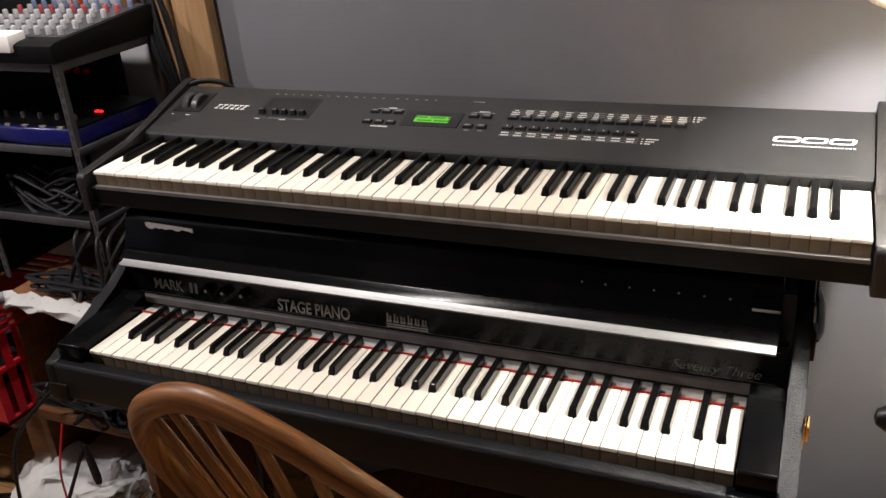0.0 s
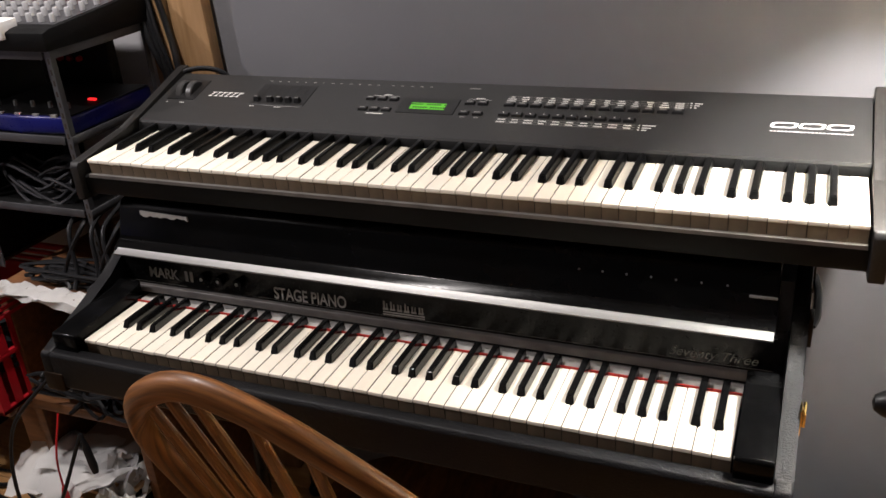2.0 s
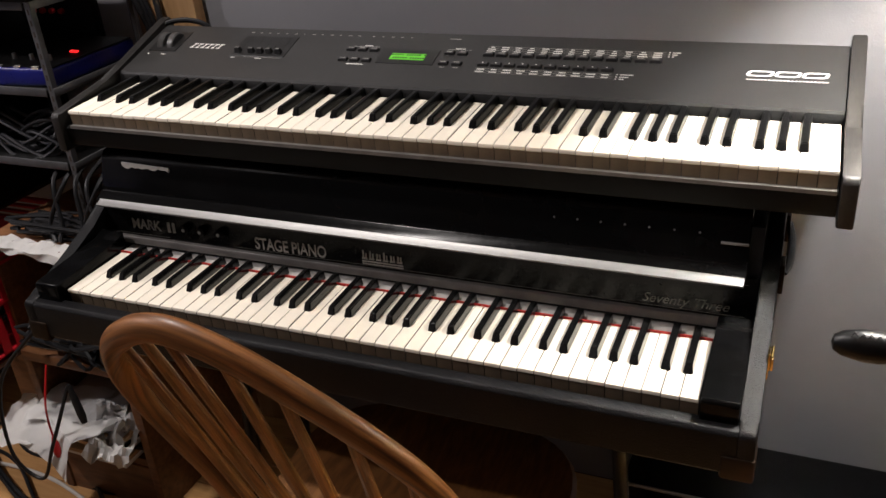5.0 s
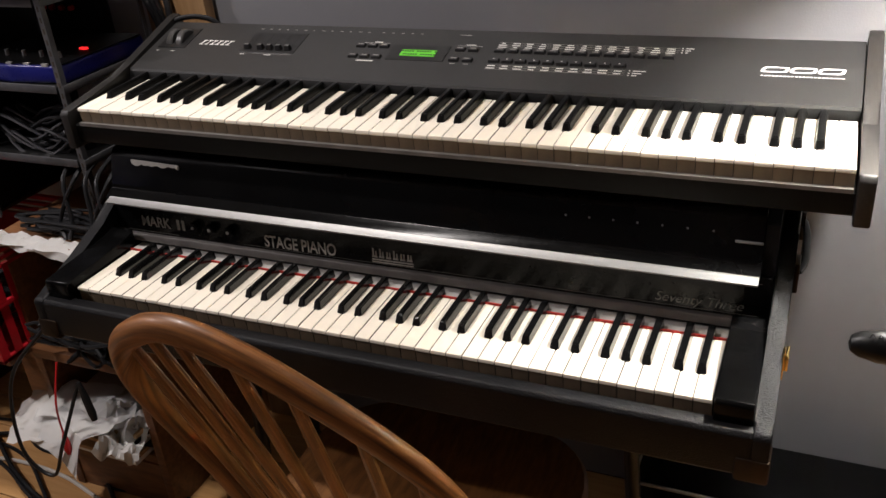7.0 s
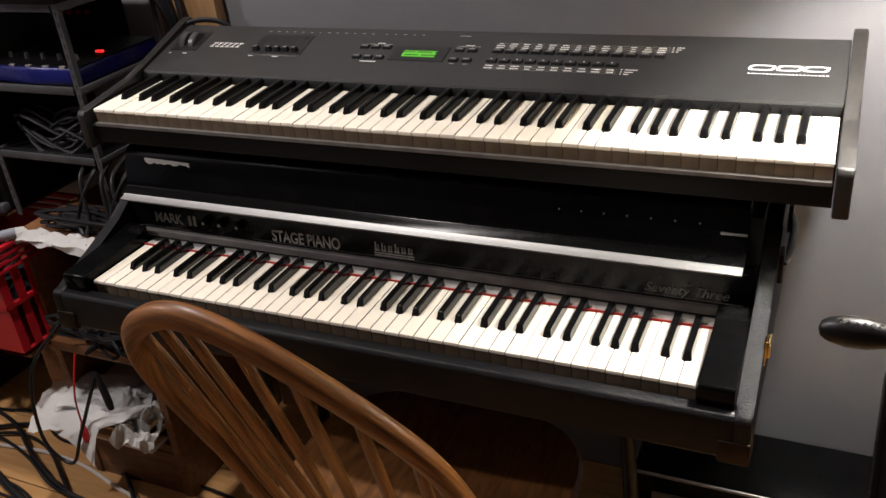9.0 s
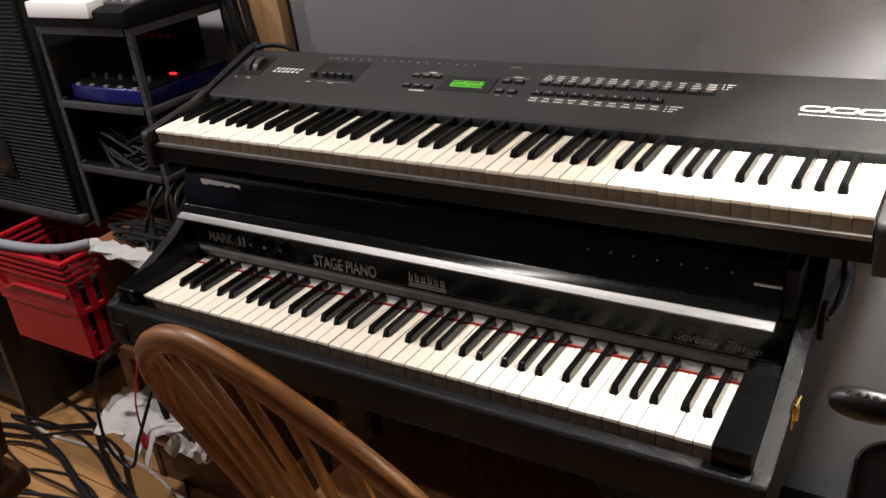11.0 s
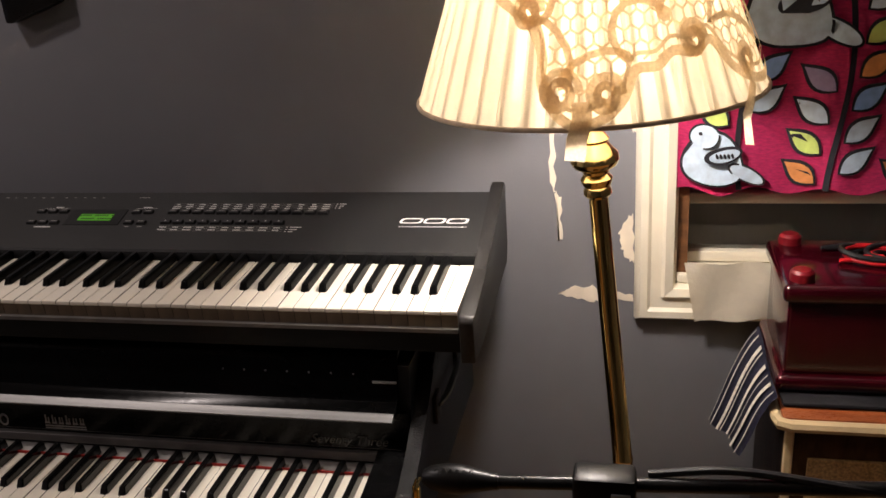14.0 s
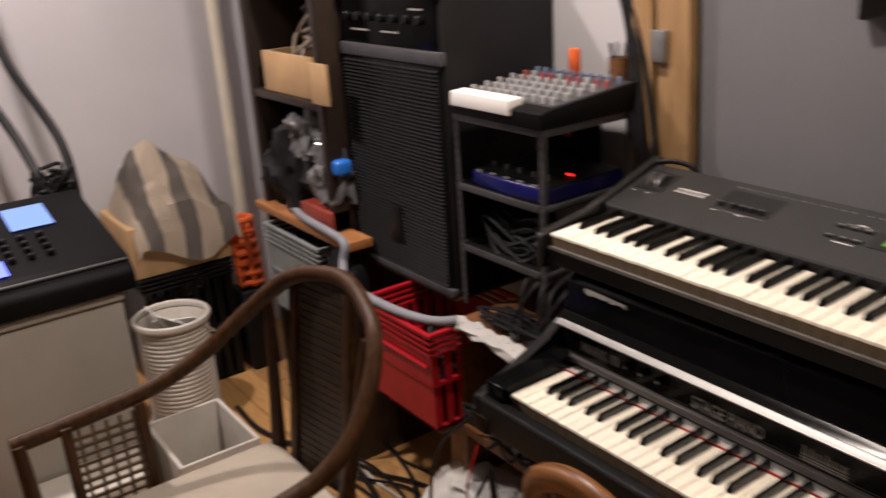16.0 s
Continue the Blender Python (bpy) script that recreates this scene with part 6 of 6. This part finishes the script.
for xa, xb, ya, yb, name in ((-1.345, -1.215, -0.735, -0.630, "blue_screen"), (-1.355, -1.275, -0.86, -0.755, "bright_screen"), (-1.075, -1.000, -0.90, -0.790, "bright_screen")):
    bm = bmesh.new()
    quad(bm, dev_at(xa, ya, 0.004), dev_at(xb, ya, 0.004), dev_at(xb, yb, 0.004), dev_at(xa, yb, 0.004))
    part("screen", bm, name, dev, "lit blue screen")
for k in range(12):
    bm = bmesh.new()
    x, y = -1.17 + 0.035 * (k % 4), -0.77 + 0.045 * (k // 4)
    lathe(bm, [(0.010, 0), (0.009, 0.010), (0.007, 0.012), (0, 0.0125)], dev_at(x, y, 0.0), 12)
    part("knob", bm, "rubber", dev)
for k in range(4):
    bm = bmesh.new()
    x, y = -1.155 + 0.03 * k, -0.835
    quad(bm, dev_at(x, y, 0.003), dev_at(x + 0.018, y, 0.003), dev_at(x + 0.018, y + 0.022, 0.003), dev_at(x, y + 0.022, 0.003))
    part("lit_pad", bm, "bright_screen" if k % 2 else "pale_plastic", dev)
rnd = random.Random(21)
heap = thing("cable_heap", "heap of black cables behind the drum unit", "cable", (-1.44, -0.6, 0.72), "cable tangles")
for k in range(14):
    strand(heap, curve([(rnd.uniform(-1.53, -1.46), rnd.uniform(-0.62, -0.50), 0.735 + rnd.uniform(0, 0.20)) for _ in range(6)], 6), 0.006, 6, "cable")
for x0_, y0_ in ((-1.85, -0.62), (-1.90, -0.72)):
    bm = bmesh.new()
    tube(bm, curve([(x0_, y0_, 1.65), (x0_ + 0.12, y0_ + 0.04, 1.25), (x0_ + 0.28, y0_ + 0.12, 0.98), (-1.42, -0.52 + 0.4 * (y0_ + 0.62), 0.735)], 8), 0.014, 8)
    solid("slung_cable", bm, "cable", "thick black cable hanging against the pale wall", "cable", "slung cables")
tray = thing("white_box", "open white plastic storage box beside the armchair", "box", (-0.9, -0.44, 0))
for a in ((-1.045, -0.550, 0.0, -0.765, -0.335, 0.008), (-1.045, -0.550, 0.008, -1.035, -0.335, 0.285), (-0.775, -0.550, 0.008, -0.765, -0.335, 0.285), (-1.035, -0.550, 0.008, -0.775, -0.540, 0.285), (-1.035, -0.345, 0.008, -0.775, -0.335, 0.285)):
    bm = bmesh.new()
    bx(bm, *a, 0.002)
    part("side", bm, "pale_plastic", tray)
bm = bmesh.new()
tube(bm, [(-1.04, -0.545, 0.287), (-0.77, -0.545, 0.287), (-0.77, -0.34, 0.287), (-1.04, -0.34, 0.287)], 0.008, 8, 0.7, closed=True)
part("rim", bm, "pale_plastic", tray)
bm = bmesh.new()
bx(bm, -0.952, -0.86, 0.0, -0.80, -0.60, 0.285, 0.004)
solid("white_carton", bm, "pale_plastic", "closed white carton standing against the beige case", "carton")

# ---- cane armchair ----
arm = thing("cane_armchair", "dark bentwood armchair with cane panels and a beige cushion", "armchair", (-0.22, -0.65, 0))
hoop = curve([(-0.455, -0.925, 0.665), (-0.458, -0.80, 0.672), (-0.455, -0.65, 0.690), (-0.445, -0.54, 0.735), (-0.405, -0.455, 0.810), (-0.33, -0.385, 0.885), (-0.19, -0.350, 0.912), (-0.055, -0.377, 0.893), (0.000, -0.402, 0.866), (0.032, -0.435, 0.815), (0.053, -0.49, 0.745), (0.058, -0.57, 0.695), (0.056, -0.70, 0.674), (0.052, -0.80, 0.670), (0.050, -0.925, 0.665)], 7)
bm = bmesh.new()
tube(bm, hoop, 0.0145, 12, 1.2)
part("bent_rail", bm, "dark_wood", arm, "one bent rail forming back and arms")
m_cane = wood("dark_cane", (0.10, 0.055, 0.022), (0.05, 0.026, 0.010), 0.5)
for x in (-0.445, 0.045):
    bm = bmesh.new()
    tube(bm, [(x, -0.915, 0.668), (x, -0.905, 0.42), (x, -0.895, 0.0)], [0.013, 0.017, 0.014], 12)
    part("front_leg", bm, "dark_wood", arm)
    bm = bmesh.new()
    if x < 0:
        back = [(x * 0.8 - 0.03, -0.418, 0.84), (x * 0.9 - 0.01, -0.43, 0.45), (x, -0.38, 0.0)]
    else:
        back = [(-0.030, -0.398, 0.86), (-0.100, -0.455, 0.45), (-0.120, -0.450, 0.0)]
    tube(bm, back, [0.010, 0.017, 0.014], 12)
    part("back_leg", bm, "dark_wood", arm)
    for y in (-0.83, -0.69):
        bm = bmesh.new()
        bx(bm, x - 0.009, y - 0.010, 0.44, x + 0.009, y + 0.010, 0.672, 0.002)
        part("arm_upright", bm, "dark_wood", arm)
    for k in range(9):
        bm = bmesh.new()
        bx(bm, x - 0.003, -0.82, 0.485 + k * 0.019, x + 0.003, -0.70, 0.491 + k * 0.019)
        part("cane_strip", bm, m_cane, arm)
    for k in range(5):
        bm = bmesh.new()
        bx(bm, x - 0.0025, -0.812 + k * 0.026, 0.46, x + 0.0025, -0.806 + k * 0.026, 0.66)
        part("cane_strip", bm, m_cane, arm)
def lean_back(vs):
    for v in vs:
        v.co.y += -0.400 + 0.05 * (v.co.z - 0.47) / 0.43 + 0.14 * (v.co.x + 0.19)


bm = bmesh.new()
for k in range(26):
    z = 0.47 + k * 0.0160
    lean_back(bx(bm, -0.328, -0.0025, z, -0.180, 0.0025, z + 0.0112))
for k in range(14):
    xx = -0.328 + k * 0.0110
    lean_back(bx(bm, xx, -0.0015, 0.46, xx + 0.0072, 0.0015, 0.890))
part("back_cane", bm, wood("brown_cane", (0.045, 0.024, 0.010), (0.016, 0.008, 0.004), 0.5), arm, "tightly woven cane back panel")
for x in (-0.340, -0.168):
    bm = bmesh.new()
    lean_back(bx(bm, x - 0.011, -0.010, 0.44, x + 0.011, 0.010, 0.888, 0.002))
    part("back_upright", bm, "dark_wood", arm)
bm = bmesh.new()
bx(bm, -0.455, -0.905, 0.395, 0.062, -0.395, 0.440, 0.012, 3)
for v in bm.verts:
    v.co.x = -0.455 + (v.co.x + 0.455) * (1 - 0.30 * (v.co.y + 0.905) / 0.51)
part("seat_frame", bm, "dark_wood", arm)
bm = bmesh.new()
vs = bx(bm, -0.432, -0.895, 0.4405, 0.036, -0.425, 0.492, 0.020, 4)
bmesh.ops.subdivide_edges(bm, edges=[e for e in bm.edges if e.calc_length() > 0.2], cuts=6, use_grid_fill=True)
for v in bm.verts:
    v.co.x = -0.432 + (v.co.x + 0.432) * (1 - 0.30 * (v.co.y + 0.895) / 0.47)
    if v.co.z > 0.48:
        v.co.z += 0.012 * math.cos((v.co.x + 0.22) * 7) * math.cos((v.co.y + 0.68) * 7) + 0.003 * noise.noise(v.co * 14)
solid("seat_cushion", bm, "linen", "plain beige linen cushion on the cane armchair", "cushion")

# ---- papers and floor cables ----
rnd = random.Random(4)


def crumpled_sheet(wide, deep, bend, seed, droop=0.0):
    """A sheet of paper, wavy, its near edge hanging down by droop."""
    bm = bmesh.new()
    g = []
    for i in range(13):
        for j in range(11):
            u, v = i / 12 - 0.5, j / 10 - 0.5
            over = max(0.0, -0.12 - v)
            g.append(bm.verts.new((wide * u + 0.01 * noise.noise(Vector((v * 3, seed, u))), deep * (v + 0.55 * over * min(1, droop * 12)), bend * noise.noise(Vector((u * 4, v * 4, seed * 3.0))) + 0.4 * bend * noise.noise(Vector((u * 11, v * 11, seed))) - droop * 2.6 * over)))
    for i in range(12):
        for j in range(10):
            bm.faces.new((g[i * 11 + j], g[(i + 1) * 11 + j], g[(i + 1) * 11 + j + 1], g[i * 11 + j + 1]))
    bmesh.ops.solidify(bm, geom=bm.faces[:], thickness=0.0006)
    return bm


pile = thing("paper_stack", "untidy stack of magazines and papers on the cabinet's lowest shelf", "paper", (-0.2, 0.09, 0.143))
for k in range(11):
    bm = bmesh.new()
    bx(bm, -0.105, -0.085, 0, 0.105, 0.085, 0.009, m=Matrix.Translation((-0.200 + rnd.uniform(-0.012, 0.012), 0.095 + rnd.uniform(-0.03, 0.02), 0.1425 + k * 0.0095)) @ Matrix.Rotation(rnd.uniform(-0.10, 0.10), 4, "Z"))
    part("magazine", bm, ("white", "card", "black_metal", "pale_plastic", "card", "white", "black_metal")[k % 7], pile)
for x, y, z, wide, deep, bend, droop, turn in ((-0.300, -0.020, 0.248, 0.17, 0.16, 0.020, 0.03, 0.35), (-0.262, -0.030, 0.256, 0.15, 0.17, 0.010, 0.05, -0.25), (-0.205, -0.045, 0.262, 0.15, 0.18, 0.012, 0.085, -0.45), (-0.245, 0.010, 0.270, 0.15, 0.12, 0.012, 0.01, 0.15), (-0.150, 0.005, 0.266, 0.10, 0.10, 0.020, 0.02, 0.6)):
    bm = crumpled_sheet(wide, deep, bend, x * 50, droop)
    bm.transform(Matrix.Translation((x, y, z)) @ Matrix.Rotation(turn, 4, "Z"))
    solid("loose_paper", bm, "white", "crumpled sheet of white paper on the magazines", "paper", "papers")
bm = crumpled_sheet(0.10, 0.12, 0.07, 4.4)
bm.transform(Matrix.Translation((-0.105, -0.02, 0.235)) @ Euler((0.5, 0.35, 0.4)).to_matrix().to_4x4())
solid("crumpled_wrapper", bm, "white", "crumpled white paper wrapper beside the magazines", "wrapper")
for k in range(13):
    bm = bmesh.new()
    y = -0.28 + 0.030 * k
    start = -1.45 if k % 5 == 1 else -0.95
    pts = [(start + (0.45 - start) / 10 * i, y + 0.05 * math.sin(i * 0.9 + k * 1.7) + rnd.uniform(-0.02, 0.02) - 0.015 * i + 0.10 * math.exp(-((i - 3) / 2.0) ** 2), 0.0062 + 0.006 * (k % 3)) for i in range(11)]
    tube(bm, curve(pts, 7), 0.0095 if k == 6 else rnd.uniform(0.0035, 0.0055), 7)
    pale = k == 9
    solid("floor_cable", bm, "pale_plastic" if pale else "cable", "pale grey cable winding across the floor boards" if pale else "black cable winding across the floor boards", "cable", "floor cables")
knot = thing("cable_knot", "knot of thin black cables under the end of the piano", "cable", (-0.12, 0.0, 0.403), "cable tangles")
for k in range(12):
    pts = [(-0.16 + rnd.uniform(-0.10, 0.13), 0.0 + rnd.uniform(-0.05, 0.05), 0.455 + rnd.uniform(-0.045, 0.05)) for _ in range(7)]
    pts[0], pts[-1] = (-0.05, 0.03, 0.60), (-0.15, 0.05, 0.407)
    strand(knot, curve(pts, 6), 0.0042, 6, "cable")
for name, mt, label, pts in (("black_lead", "cable", "black jack lead looping down from the piano", [(-0.14, -0.08, 0.55), (-0.25, -0.12, 0.42), (-0.27, -0.14, 0.25), (-0.22, -0.13, 0.18), (-0.17, -0.12, 0.27), (-0.13, -0.07, 0.40)]), ("red_lead", "red_vinyl", "thin red lead with a plug hanging over the papers", [(-0.20, -0.05, 0.42), (-0.205, -0.08, 0.33), (-0.20, -0.09, 0.25)])):
    bm = bmesh.new()
    tube(bm, curve(pts, 8), 0.0040 if name == "black_lead" else 0.0022, 8)
    if name == "red_lead":
        tube(bm, [(-0.20, -0.09, 0.265), (-0.1995, -0.0905, 0.25), (-0.198, -0.092, 0.225), (-0.198, -0.092, 0.215)], [0.003, 0.007, 0.0085, 0.006], 10)
    else:
        tube(bm, [(-0.13, -0.07, 0.40), (-0.122, -0.072, 0.365), (-0.112, -0.076, 0.33), (-0.108, -0.078, 0.315)], [0.004, 0.008, 0.0085, 0.006], 10)
    solid(name, bm, mt, label, "cable")
# ---- floor boards ----
bm = bmesh.new()
bx(bm, -1.2, -0.0485, -0.012, 1.2, 0.0485, 0, 0.0012, 1)
plank = finish("floor_board", bm, "plank")
rnd = random.Random(7)
rows_n = int((WALL_Y - SOUTH) / 0.1) + 1
for j in range(rows_n):
    y = WALL_Y - 0.05 - j * 0.1
    x = WEST - 2.0 + rnd.uniform(0, 1.6)
    while x < EAST + 1.2:
        lo, hi = max(x, WEST), min(x + 2.397, EAST)
        if hi - lo > 0.05:
            ob = new("floor_board", plank)
            ob.parent = room
            ob.location = ((lo + hi) / 2, y, 0)
            ob.scale.x = (hi - lo) / 2.4
        x += 2.4
